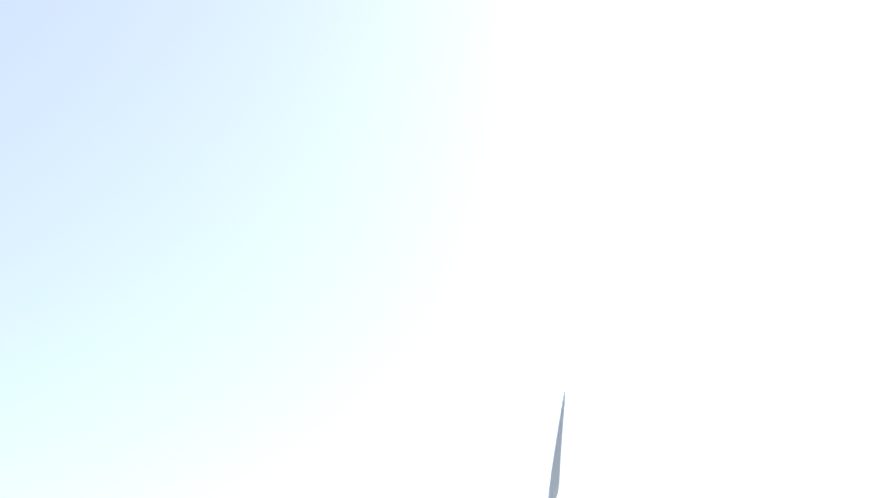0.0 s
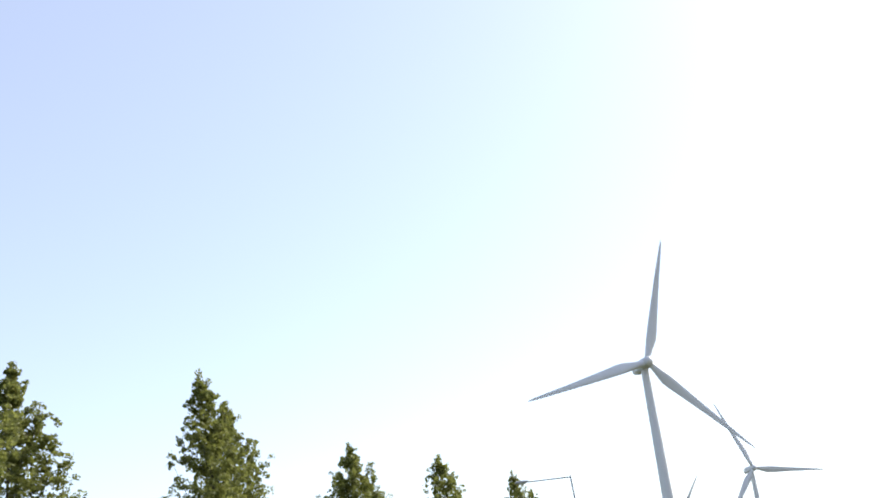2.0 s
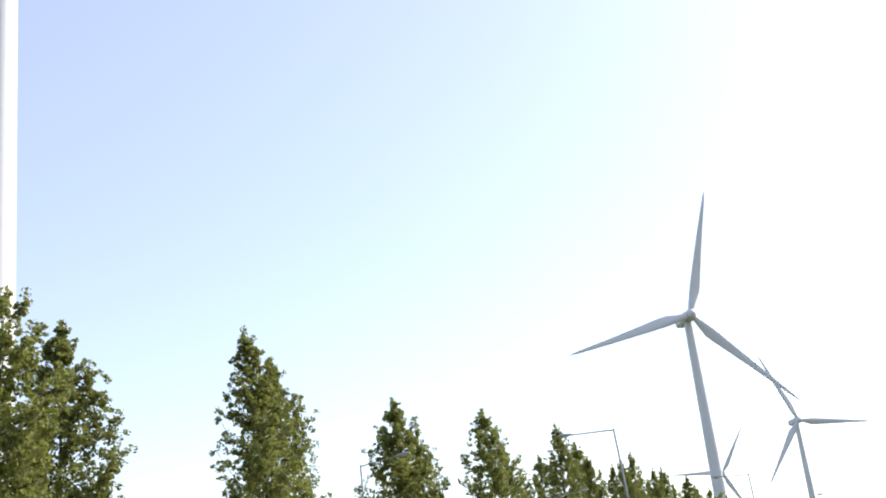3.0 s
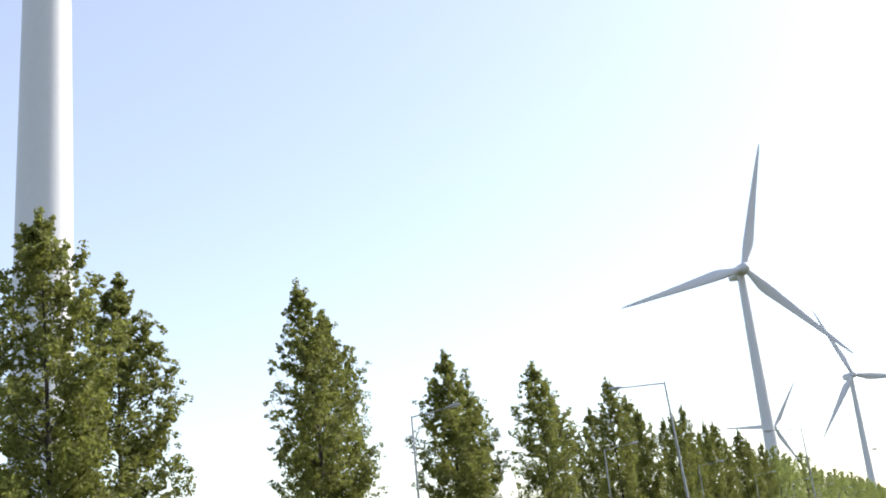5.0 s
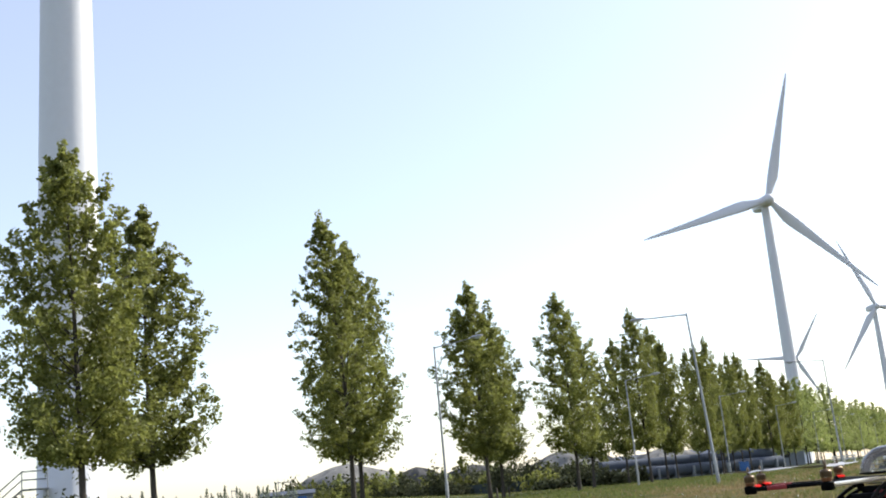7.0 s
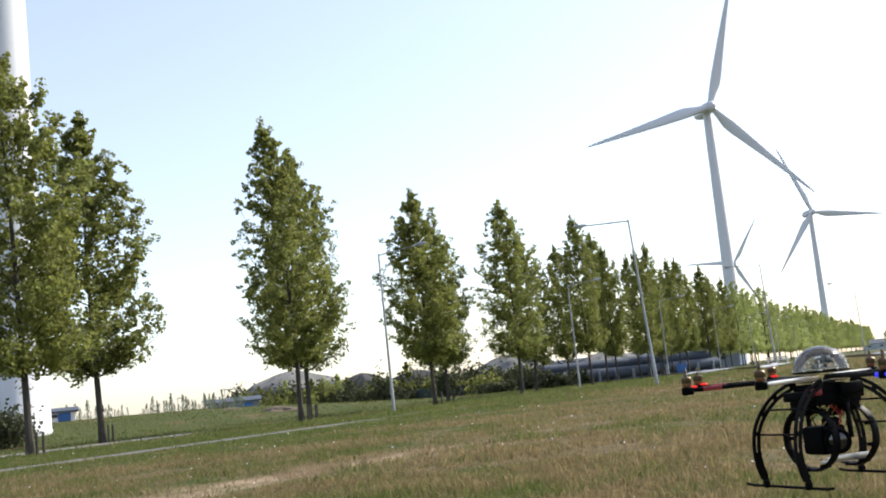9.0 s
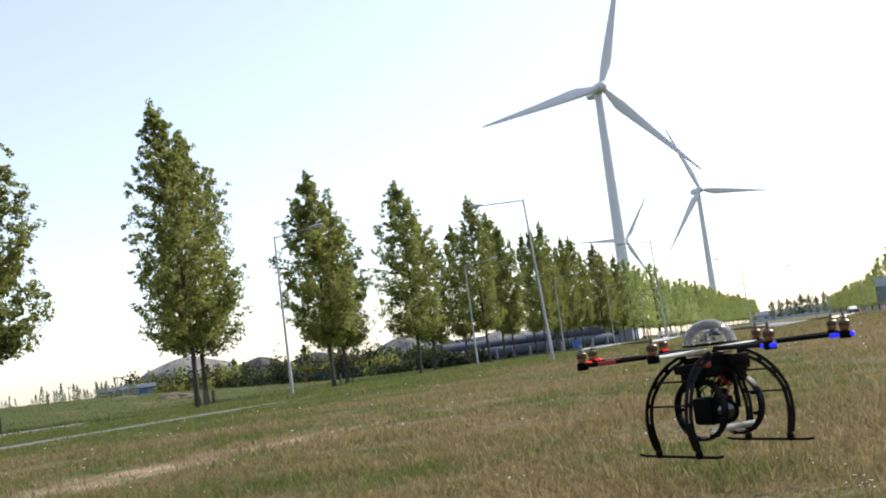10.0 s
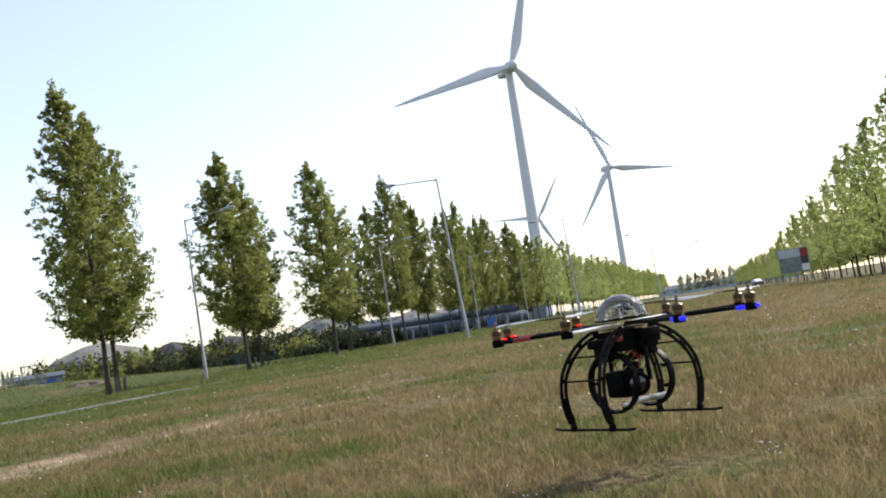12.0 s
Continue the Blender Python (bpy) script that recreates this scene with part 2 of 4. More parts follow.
def seen(az, d, z=None):
    x, y = d * math.sin(radians(az)), d * math.cos(radians(az))
    return Vector((x, y, height(x, y) if z is None else z))


def ease(x, a, b):
    t = min(1.0, max(0.0, (x - a) / (b - a)))
    return t * t * (3 - 2 * t)


def height(x, y):
    """The ground: a level field with faint swells, rising to a low bank behind the trees."""
    w = x * W.x + y * W.y
    s = x * U.x + y * U.y
    return (-0.004 + 0.03 * noise.noise((x * 0.07 + 0.37, y * 0.07 + 0.21, 0.3)) + 0.006 * noise.noise((x * 0.9, y * 0.9, 1.7)) + 1.5 * ease(w, 40, 64) * (1 - ease(s, 80, 130))
            - 0.5 * ease(-w, 5, 14) * ease(s, 30, 70) * (1 - ease(s, 250, 400)) - 0.18 * ease(w, 32, 34.5) * (1 - ease(w, 35, 38)) * (1 - ease(s, 60, 100)))


# ---- ground ----
def build_ground():
    radii = [0.25 * 1.06 ** k for k in range(166)]
    seg = 220
    verts, faces = [(0, 0, height(0, 0))], []
    for r in radii:
        for j in range(seg):
            a = 2 * math.pi * j / seg
            x, y = r * math.cos(a), r * math.sin(a)
            verts.append((x, y, height(x, y)))
    for j in range(seg):
        faces.append((0, 1 + j, 1 + (j + 1) % seg))
    for k in range(len(radii) - 1):
        for j in range(seg):
            a, b = 1 + k * seg, 1 + (k + 1) * seg
            faces.append((a + j, b + j, b + (j + 1) % seg, a + (j + 1) % seg))
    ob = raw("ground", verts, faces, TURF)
    for p in ob.data.polygons:
        p.use_smooth = True
    tagged(ob, "dry grassy meadow with sandy worn patches", "ground", kind="structure")


build_ground()


def strip(name, material, w0, w1, s0, s1, lift, step=8.0, sink=None):
    """A long slab beside or on the road, following the ground."""
    bm = bmesh.new()
    loops = []
    k = int((s1 - s0) / step)
    for i in range(k + 1):
        s = s0 + (s1 - s0) * i / k
        a, b = along(s, w0), along(s, w1)
        if sink is not None:                      # overgrown by the verge further on
            a.z -= 0.05 * ease(s, sink, sink + 14)
            b.z -= 0.05 * ease(s, sink, sink + 14)
        loops.append([a + Vector((0, 0, lift)), b + Vector((0, 0, lift)), b - Vector((0, 0, 0.2)), a - Vector((0, 0, 0.2))])
    rings(bm, loops)
    return part(name, bm, material, smooth=False)


tagged(strip("path", ASPHALT, 17.05, 18.05, -80, 120, 0.012, 4.0, 30), "narrow grey asphalt path beside the field", "path", kind="structure")
tagged(strip("gravel_track", GRAVEL, 29.6, 31.2, -10, 40, 0.05, 4.0), "pale gravel track at the turbine's foot", "track", kind="structure")


# ---- wind turbines ----
def blade_mesh():
    bm = bmesh.new()
    loops = []
    for r, chord, thick, twist in ((0.9, 1.9, 1.9, 0), (2.2, 1.9, 1.85, 8), (4.5, 2.6, 1.35, 14), (7.5, 3.5, 0.95, 13), (10, 3.45, 0.75, 11),
                                   (15, 2.9, 0.55, 8), (21, 2.3, 0.4, 5), (28, 1.65, 0.27, 3), (34, 1.15, 0.17, 1), (38.5, 0.7, 0.09, 0), (40.3, 0.3, 0.05, 0), (40.8, 0.06, 0.03, 0)):
        ring = []
        turn = Matrix.Rotation(radians(twist), 3, "Z")
        for j in range(14):
            a = 2 * math.pi * j / 14
            x = math.cos(a) * chord / 2 + (chord - 1.9) * 0.28 * (1 if chord > 1.9 else 0.6)
            y = math.sin(a) * thick / 2 * (1 - 0.45 * math.cos(a) if chord > 2 else 1)
            p = turn @ Vector((x, y, 0))
            ring.append(Vector((p.x, p.y - 0.0009 * r * r, r)))
        loops.append(ring)
    rings(bm, loops)
    return mesh_of("blade", bm, PAINT)


BLADE = blade_mesh()


def wind_turbine(az, d, phase, facing, hub_height=78.0, label=""):
    """Tower, nacelle, spinner and three blades; phase: degrees of one blade, anticlockwise from the right as seen from in front."""
    top = new("wind_turbine")
    top.location = seen(az, d)
    tagged(top, label, "wind turbine", "white three-bladed wind turbines")
    bm = bmesh.new()
    lathe(bm, [(2.14, -0.3), (2.14, 0.1), (2.1, 0.15), (1.98, 12), (1.86, 25), (1.55, 50), (1.55, 50.12), (1.2, hub_height - 1.6)], 40)
    tower = part("tower", bm, PAINT, top)
    bm = bmesh.new()
    for z, r in ((49.9, 1.57),):
        lathe(bm, [(r, z), (r + 0.03, z + 0.03), (r + 0.03, z + 0.2), (r, z + 0.23)], 40)
        part("flange", bm, PAINT, tower)
        bm = bmesh.new()
    m = Matrix.Rotation(radians(180 - facing), 4, "Z")          # local -y points to where the rotor faces
    rings(bm, [[m @ Vector((sx * w, y, hub_height + dz + sz * h)) for sx, sz in
                ((-1, -0.6), (-0.6, -1), (0.6, -1), (1, -0.6), (1, 0.6), (0.6, 1), (-0.6, 1), (-1, 0.6))]
               for y, w, h, dz in ((-2.3, 1.2, 1.2, 0), (-1.6, 1.6, 1.65, 0), (4.5, 1.7, 1.75, 0.05), (7.2, 1.45, 1.5, 0.15), (7.9, 0.9, 1.0, 0.25))])
    part("nacelle", bm, PAINT, top)
    bm = bmesh.new()
    lathe(bm, [(1.25, 0), (1.65, 0.5), (1.7, 1.6), (1.45, 2.4), (0.9, 3.0), (0.2, 3.25)], 24,
          m @ Matrix.Translation((0, -2.3, hub_height)) @ Matrix.Rotation(radians(90), 4, "X"))
    part("spinner", bm, PAINT, top)
    for k in range(3):
        b = part("blade", BLADE, PAINT, top)
        # seen from in front, angles run anticlockwise from the viewer's right
        b.matrix_local = m @ Matrix.Translation((0, -3.4, hub_height)) @ Matrix.Rotation(radians(90 - (phase + 120 * k)), 4, "Y")
    return top


wind_turbine(10.42, 330, 73.5, 170, label="white wind turbine standing behind the poplar row")
wind_turbine(14.80, 618, -6.6, 170, label="distant white wind turbine further along the road")
wind_turbine(10.66, 868, 57, 170, label="small far-off white wind turbine behind a larger one")
wind_turbine(-26.8, 73, 6, 170, label="huge white turbine tower rising behind the trees")


# ---- trees ----
def leaves(points, size, rng, spread):
    """Folded four-cornered leaves, two triangles each, turned every way."""
    k = len(points)
    a = rng.normal(size=(k, 3))
    a /= np.linalg.norm(a, axis=1)[:, None]
    b = np.cross(a, rng.normal(size=(k, 3)))
    b /= np.linalg.norm(b, axis=1)[:, None]
    n = np.cross(a, b)
    s = size * rng.uniform(0.65, 1.3, (k, 1))
    v = np.stack([points - a * s, points + b * s * 0.72 + n * s * 0.2, points + a * s, points - b * s * 0.72 + n * s * 0.2], axis=1).reshape(-1, 3)
    i = np.arange(k)[:, None] * 4
    f = np.concatenate([i + [0, 1, 2], i + [0, 2, 3]], axis=1).reshape(-1, 3)
    return v, f


def crown_radius(u, r):
    return r * float(np.interp(u, (0, 0.08, 0.22, 0.45, 0.7, 0.88, 1.0), (0.55, 0.94, 1.0, 0.97, 0.80, 0.50, 0.10)))


def poplar(seed, h, r, bottom, branches, clumps, per, size, material, label, limb_seg=5, leaders=3):
    """A young poplar: tapered trunk, rising limbs, and a crown of leaf clumps with gaps and side leaders."""
    rng = np.random.default_rng(seed)
    top = new("poplar_tree")
    tagged(top, label, "tree")
    bend = rng.normal(0, 0.10, 2)

    def stem(z):
        u = z / h
        return np.array([bend[0] * math.sin(u * 4), bend[1] * math.sin(u * 3), z])

    bm = bmesh.new()
    zs = np.linspace(-0.15, h * 0.95, 12)
    tube(bm, [stem(z) for z in zs], [max(0.015, 0.125 * (1 - z / h) ** 0.8 + (0.04 if z < 0.1 else 0)) * h / 14 for z in zs], 9)
    trunk = part("trunk", bm, BARK, top)
    bm = bmesh.new()
    pts = []
    sprays = [(None, 0)] * branches + [(rng.uniform(0, 2 * math.pi), rng.uniform(0.62, 0.9)) for _ in range(leaders)]
    for i, (leader, reach_up) in enumerate(sprays):
        if leader is None:
            u = ((i + rng.uniform()) / branches) ** 1.18
            z = bottom + u * (h - bottom)
            a = i * 2.4 + rng.normal(0, 0.5)
            reach = crown_radius(u, r) * rng.uniform(0.5, 1.08)
            rise = reach * rng.uniform(0.7, 1.3) * (0.55 + 1.0 * u)
        else:                                     # an upright side leader
            u, a = reach_up, leader
            z = bottom + u * (h - bottom)
            reach = crown_radius(u, r) * rng.uniform(0.7, 1.25)
            rise = rng.uniform(2.6, 3.8) * h / 14
        start = stem(max(bottom * 0.75, z - rise))
        out = np.array([math.cos(a), math.sin(a), 0.0])
        tip = stem(min(z, h)) + out * reach + np.array([0, 0, rng.uniform(-0.1, 0.2)])
        mid = (start + tip) / 2 + out * reach * 0.22 - np.array([0, 0, 0.12 * rise])
        if i % 3 == 0 or branches < 60 or leader is not None:
            tube(bm, [start, 0.25 * start + 0.5 * mid + 0.25 * tip, tip], [0.035 * h / 14 * (1.2 - u), 0.02 * h / 14, 0.006], limb_seg)
        # round clusters of leaves strung along the outer part of the branch
        puffs = clumps if leader is None else clumps + 5
        t = rng.uniform(0.30, 1.04, puffs)
        q = ((1 - t) ** 2)[:, None] * start + (2 * t * (1 - t))[:, None] * mid + (t ** 2)[:, None] * tip
        q = q + rng.normal(0, 1, (puffs, 3)) * np.array([0.20, 0.20, 0.16]) * (1.15 - 0.5 * u) * r / 2.6
        ball = rng.normal(0, 1, (puffs, per, 3))
        ball /= np.linalg.norm(ball, axis=2)[:, :, None]
        ball *= (rng.uniform(0, 1, (puffs, per, 1)) ** 0.4) * rng.uniform(0.16, 0.34, (puffs, 1, 1)) * np.array([1.0, 1.0, 0.85]) * (1.12 - 0.5 * u) * r / 2.6
        pts.append((q[:, None, :] + ball).reshape(-1, 3))
    for k in np.linspace(bottom + 0.6 * (h - bottom), h * (1.03 if branches >= 60 else 0.96), 16):
        w = float(np.interp(k / h, (0.5, 0.8, 1.0), (0.55, 0.44, 0.20))) * r / 2.6
        ball = rng.normal(0, 1, (per * 2, 3))
        ball /= np.linalg.norm(ball, axis=1)[:, None]
        pts.append(stem(k) + ball * rng.uniform(0.2, 1, (per * 2, 1)) * np.array([w, w, 0.3]))
    tagged(part("branchwork", bm, BARK, top), kind="stuff")
    v, f = leaves(np.concatenate(pts), size, rng, 1)
    raw("crown", v, f, material, top)
    return top


TALL = "tall leafy green poplar with a slim bare trunk beside the road"
NEAR = [poplar(11, 14.3, 2.75, 3.4, 124, 14, 18, 0.078, LEAF, TALL, leaders=3),
        poplar(12, 14.0, 2.6, 3.4, 118, 14, 18, 0.078, LEAF, TALL, leaders=4),
        poplar(13, 15.0, 2.6, 3.5, 124, 12, 18, 0.078, LEAF, TALL, leaders=4),
        poplar(14, 14.2, 2.65, 3.4, 118, 12, 18, 0.078, LEAF, TALL, leaders=3)]
NEAR_H = [14.3, 14.0, 15.0, 14.2]
used = set()


def plant(kind, heights, models, s, w, h, turn, group, lean=1.0, wide=1.0):
    p = along(s, w)
    ob = models[kind]
    k = h / heights[kind]
    m = Matrix.Translation(p) @ Matrix.Rotation(radians(-lean), 4, "Y") @ Matrix.Rotation(radians(turn), 4, "Z")   # leaning with the wind
    key = ob.name
    if key in used:
        ob = copy_thing(ob, m)
    else:
        used.add(key)
        ob.matrix_basis = m
    ob.scale = (k * wide * 0.96, k * wide * 0.96, k * 1.035)
    tagged(ob, group=group)
    return ob


ROW = "double row of poplars along the road"
for kind, s, w, h, turn, lean, wide in (
        (0, 27.8, 28.0, 13.6, 0, 2.6, 1.14), (1, 35.8, 32.0, 13.5, 70, 1.0, 1.24),
        (2, 45.2, 28.0, 14.2, 20, 2.6, 1.10), (3, 52.6, 32.0, 14.2, 140, 0.3, 1.15),
        (1, 61.0, 28.0, 12.8, 200, 1.3, 1.2), (0, 72.0, 32.0, 12.6, 250, 0.8, 1.2),
        (3, 76.9, 28.0, 14.0, 30, 0.8, 1.14), (2, 91.7, 32.0, 13.0, 100, 0.6, 1.2)):
    plant(kind, NEAR_H, NEAR, s, w, h, turn, ROW, lean, wide)
for kind, s, w, h in (
        (2, 96.0, 28.0, 14.8), (1, 102.0, 32.0, 13.2), (0, 107.0, 28.5, 13.0), (3, 119.0, 28.0, 13.6), (2, 136.0, 28.0, 13.8),
        (0, 144.0, 32.0, 13.4), (3, 164.0, 28.0, 13.4), (1, 114.0, 31.5, 15.4), (3, 125.0, 28.0, 14.8), (0, 141.0, 28.0, 14.2),
        (2, 131.0, 32.0, 14.4), (3, 150.0, 32.0, 14.0), (1, 158.0, 28.0, 14.2), (2, 168.0, 32.0, 14.0), (0, 176.0, 28.0, 13.6)):
    plant(kind, NEAR_H, NEAR, s, w, h, s * 37 % 360, ROW, 0.6, 0.86 + 0.12 * math.sin(s))

SPRING = "spring-green poplar further along the road, paled for haze"
FARM = [poplar(21, 13.0, 2.8, 2.6, 54, 7, 22, 0.092, LEAF_SPRING_HAZED, SPRING, 3, 2),
        poplar(22, 13.0, 3.0, 2.5, 54, 7, 22, 0.092, LEAF_SPRING_HAZED, SPRING, 3, 2),
        poplar(23, 13.0, 2.7, 2.8, 54, 7, 22, 0.092, LEAF_SPRING_HAZED, SPRING, 3, 3)]
FARTHEST = [poplar(24, 13.0, 2.8, 2.6, 34, 6, 10, 0.18, LEAF_SPRING_HAZED, SPRING, 3, 2),
            poplar(25, 13.0, 3.0, 2.5, 34, 6, 10, 0.18, LEAF_SPRING_HAZED, SPRING, 3, 2),
            poplar(26, 13.0, 2.7, 2.8, 34, 6, 10, 0.18, LEAF_SPRING_HAZED, SPRING, 3, 3)]
rnd = random.Random(5)
s = 184.0
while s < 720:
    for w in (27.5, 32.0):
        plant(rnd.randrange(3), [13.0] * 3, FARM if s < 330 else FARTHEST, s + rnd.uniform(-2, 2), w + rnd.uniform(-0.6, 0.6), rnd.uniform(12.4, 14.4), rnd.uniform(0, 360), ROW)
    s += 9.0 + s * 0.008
OTHER = "row of poplars across the road"
s = 76.0
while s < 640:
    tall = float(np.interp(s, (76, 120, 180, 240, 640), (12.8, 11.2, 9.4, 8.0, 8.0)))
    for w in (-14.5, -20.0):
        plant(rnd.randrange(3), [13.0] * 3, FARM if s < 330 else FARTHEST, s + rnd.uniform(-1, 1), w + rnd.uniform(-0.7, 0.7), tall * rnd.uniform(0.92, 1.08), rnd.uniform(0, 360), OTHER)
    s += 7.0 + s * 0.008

DISTANT = poplar(31, 10.0, 2.6, 2.0, 36, 4, 14, 0.3, LEAF_FAR_HAZED, "distant roadside tree, leaves paled grey-green for haze", 3, 1)
for i in range(13):
    p = seen(17.6 + i * 0.36 + rnd.uniform(-0.05, 0.05), 560 + rnd.uniform(-10, 10))
    m = pose(p.x, p.y, p.z, 0, 0, rnd.uniform(0, 360))
    ob = DISTANT if i == 0 else copy_thing(DISTANT, m)
    ob.matrix_basis = m
    k = rnd.uniform(0.85, 1.15)
    ob.scale = (k, k, k)
    tagged(ob, group="far cross row of trees")


# ---- street lamps ----
def street_lamp(arm=2.1):
    top = new("street_lamp")
    tagged(top, "tall grey steel street lamp with one long arm", "street lamp", "street lamps along the road")
    bm = bmesh.new()
    lathe(bm, [(0.09, -0.1), (0.09, 1.2), (0.068, 1.25), (0.058, 4.5), (0.04, 8.0), (0.025, 8.05)], 14)
    pole = part("pole", bm, ZINC, top)
    bm = bmesh.new()
    box(bm, 0, -0.088, 0.7, 0.10, 0.02, 0.4, bevel=0.006)
    part("hatch", bm, ZINC, pole)
    bm = bmesh.new()
    tube(bm, [(0, 0, 7.96), (0.3, 0, 8.0), (arm, 0, 8.16)], [0.035, 0.032, 0.028], 8)
    part("arm", bm, ZINC, top)
    bm = bmesh.new()
    loops = []
    for x, w, h in ((0, 0.05, 0.04), (0.08, 0.1, 0.07), (0.3, 0.16, 0.10), (0.6, 0.15, 0.09), (0.72, 0.06, 0.04)):
        loops.append([Vector((arm - 0.05 + x, w * math.cos(a), 8.17 + x * 0.06 + h * math.sin(a) * (1 if math.sin(a) > 0 else 0.4))) for a in (2 * math.pi * j / 12 for j in range(12))])
    rings(bm, loops)
    head = part("lamp_head", bm, LAMPGREY, top)
    bm = bmesh.new()
    rings(bm, [[Vector((arm + 0.33 + 0.24 * k * math.cos(a), 0.12 * k * math.sin(a), z)) for a in (2 * math.pi * j / 12 for j in range(12))]
               for k, z in ((1.0, 8.17), (0.85, 8.12), (0.4, 8.085))])
    part("lens", bm, GLASSY, head)
    return top


LAMP = street_lamp()
first = True
spots = [(along(48.5 + 32.2 * k, 24.6), -19, 0.2) for k in range(8)]
spots += [(seen(az, d), 161 - 2 * k, 2.8 if k == 0 else 1.2) for k, (az, d) in enumerate(((6.05, 52), (12.1, 86), (16.4, 124), (19.6, 165), (22.0, 212), (23.9, 265)))]
for p, turn, lean in spots:
    m = Matrix.Translation(p) @ Matrix.Rotation(radians(-lean), 4, "Y") @ Matrix.Rotation(radians(turn), 4, "Z")
    if first:
        LAMP.matrix_basis = m
        first = False
    else:
        copy_thing(LAMP, m)


# ---- background along the bank ----
def mound(name, az, d, half, tall, material, label, category, seed, squash=0.6):
    """A heap of loose material with an uneven outline."""
    bm = bmesh.new()
    c = seen(az, d)
    turn = Matrix.Rotation(-radians(az), 4, "Z")
    loops = []
    for k in range(18):
        t = k / 17
        ring = []
        for j in range(56):
            a = 2 * math.pi * j / 56
            n1 = noise.noise((math.cos(a) * 1.6 + seed, math.sin(a) * 1.6, t * 1.5))
            n1 += 0.75 * noise.noise((math.cos(a) * 5 + seed, math.sin(a) * 5, t * 6))
            r = half * (1 - t) ** 0.72 * (1 + 0.34 * n1) + 0.05
            z = tall * t ** 0.9 * (1 + 0.22 * (1 - t) * noise.noise((math.cos(a) * 2, math.sin(a) * 2 + seed, 5 + t)))
            ring.append(c + turn @ Vector((r * math.cos(a), r * squash * math.sin(a), z - 0.3)))
        loops.append(ring)
    rings(bm, loops)
    return tagged(part(name, bm, material), label, category)


mound("mound", -13.0, 172, 14.0, 7.0, GRAVEL, "rounded pale grey gravel heap behind the bank", "heap", 1.0)
mound("mound", -9.4, 182, 9.0, 5.8, COAL, "dark heap of coal or soil behind a fence", "heap", 4.0)
mound("mound", -6.4, 186, 12.0, 5.4, COAL, "long low dark heap behind a fence", "heap", 7.0)
mound("mound", -1.2, 178, 13.0, 6.4, GRAVEL, "overgrown grey-brown earth heap behind the trees", "heap", 9.0)
mound("mound", 3.6, 190, 12.0, 5.4, GRAVEL, "pale earth heap behind the pipeline", "heap", 12.0)


mound("mound", -14.0, 92, 2.4, 0.75, SOIL, "low brown heap of rubble and soil on the grass", "heap", 15.0)
mound("mound", -16.4, 98, 1.8, 0.45, SOIL, "small brown soil heap on the grass bank", "heap", 18.0)


def shrub(name, place, sx, sy, sz, count, size, material, seed, label, category="shrub"):
    """A bush: stems and many small leaves with an uneven top."""
    rng = np.random.default_rng(seed)
    top = new(name)
    top.location = place
    tagged(top, label, category)
    bm = bmesh.new()
    tips = []
    for i in range(14):
        a = rng.uniform(0, 2 * math.pi)
        k = math.sqrt(rng.uniform())
        tip = (math.cos(a) * k * sx * 0.85, math.sin(a) * k * sy * 0.85, sz * rng.uniform(0.55, 1.0) * (1 - 0.45 * k * k))
        tips.append(tip)
        tube(bm, [(tip[0] * 0.5, tip[1] * 0.5, -0.1), (tip[0] * 0.7, tip[1] * 0.7, tip[2] * 0.5), tip], [0.03, 0.02, 0.006], 4)
    tagged(part("stems", bm, BARK, top), kind="stuff")
    tips = np.array(tips)
    pick = tips[rng.integers(0, len(tips), count)]
    drop = rng.uniform(0, 1, (count, 1)) ** 1.3
    pts = pick * np.array([1, 1, 1]) - drop * np.array([0, 0, 1]) * pick[:, 2:3] * 0.85 + rng.normal(0, 1, (count, 3)) * np.array([sx, sy, sz]) * 0.16
    pts[:, 2] = np.maximum(pts[:, 2], 0.02)
    v, f = leaves(pts, size, rng, 1)
    raw("foliage", v, f, material, top)
    return top


shrub("bush", seen(-28.3, 62), 3.6, 2.0, 2.0, 3500, 0.12, SHRUB, 3, "dark green bush at the foot of the turbine tower", "bush")
for i, (az, d, w, h) in enumerate(((-15.8, 150, 2.2, 4.4), (-14.6, 152, 2.6, 3.0), (-12.0, 150, 2.0, 2.6), (-10.6, 150, 1.8, 2.8), (-8.2, 150, 2.6, 2.2),
                                   (-6.6, 152, 3.4, 3.0), (-4.4, 150, 3.0, 3.0), (-3.0, 148, 3.6, 3.4), (-1.4, 146, 3.4, 3.6), (-0.2, 150, 3.2, 3.0), (1.6, 140, 2.6, 2.0), (-2.2, 132, 2.4, 1.6), (0.7, 126, 2.2, 1.4))):
    shrub("bush", seen(az, d), w, w * 0.6, h, 1100, 0.24, SHRUB, 40 + i, "scrubby dark green bush among the heaps", "bush")

rnd = random.Random(21)
for i in range(40):
    az = -16.4 + i * 0.46 + rnd.uniform(-0.3, 0.3)
    w = rnd.uniform(1.6, 3.4)
    shrub("bush", seen(az, rnd.uniform(141, 158)), w, w * 0.6, rnd.uniform(2.0, 4.6), 900, 0.2, (SHRUB, SHRUB, LEAF)[i % 3], 90 + i, "olive green scrub in front of the heaps", "bush")

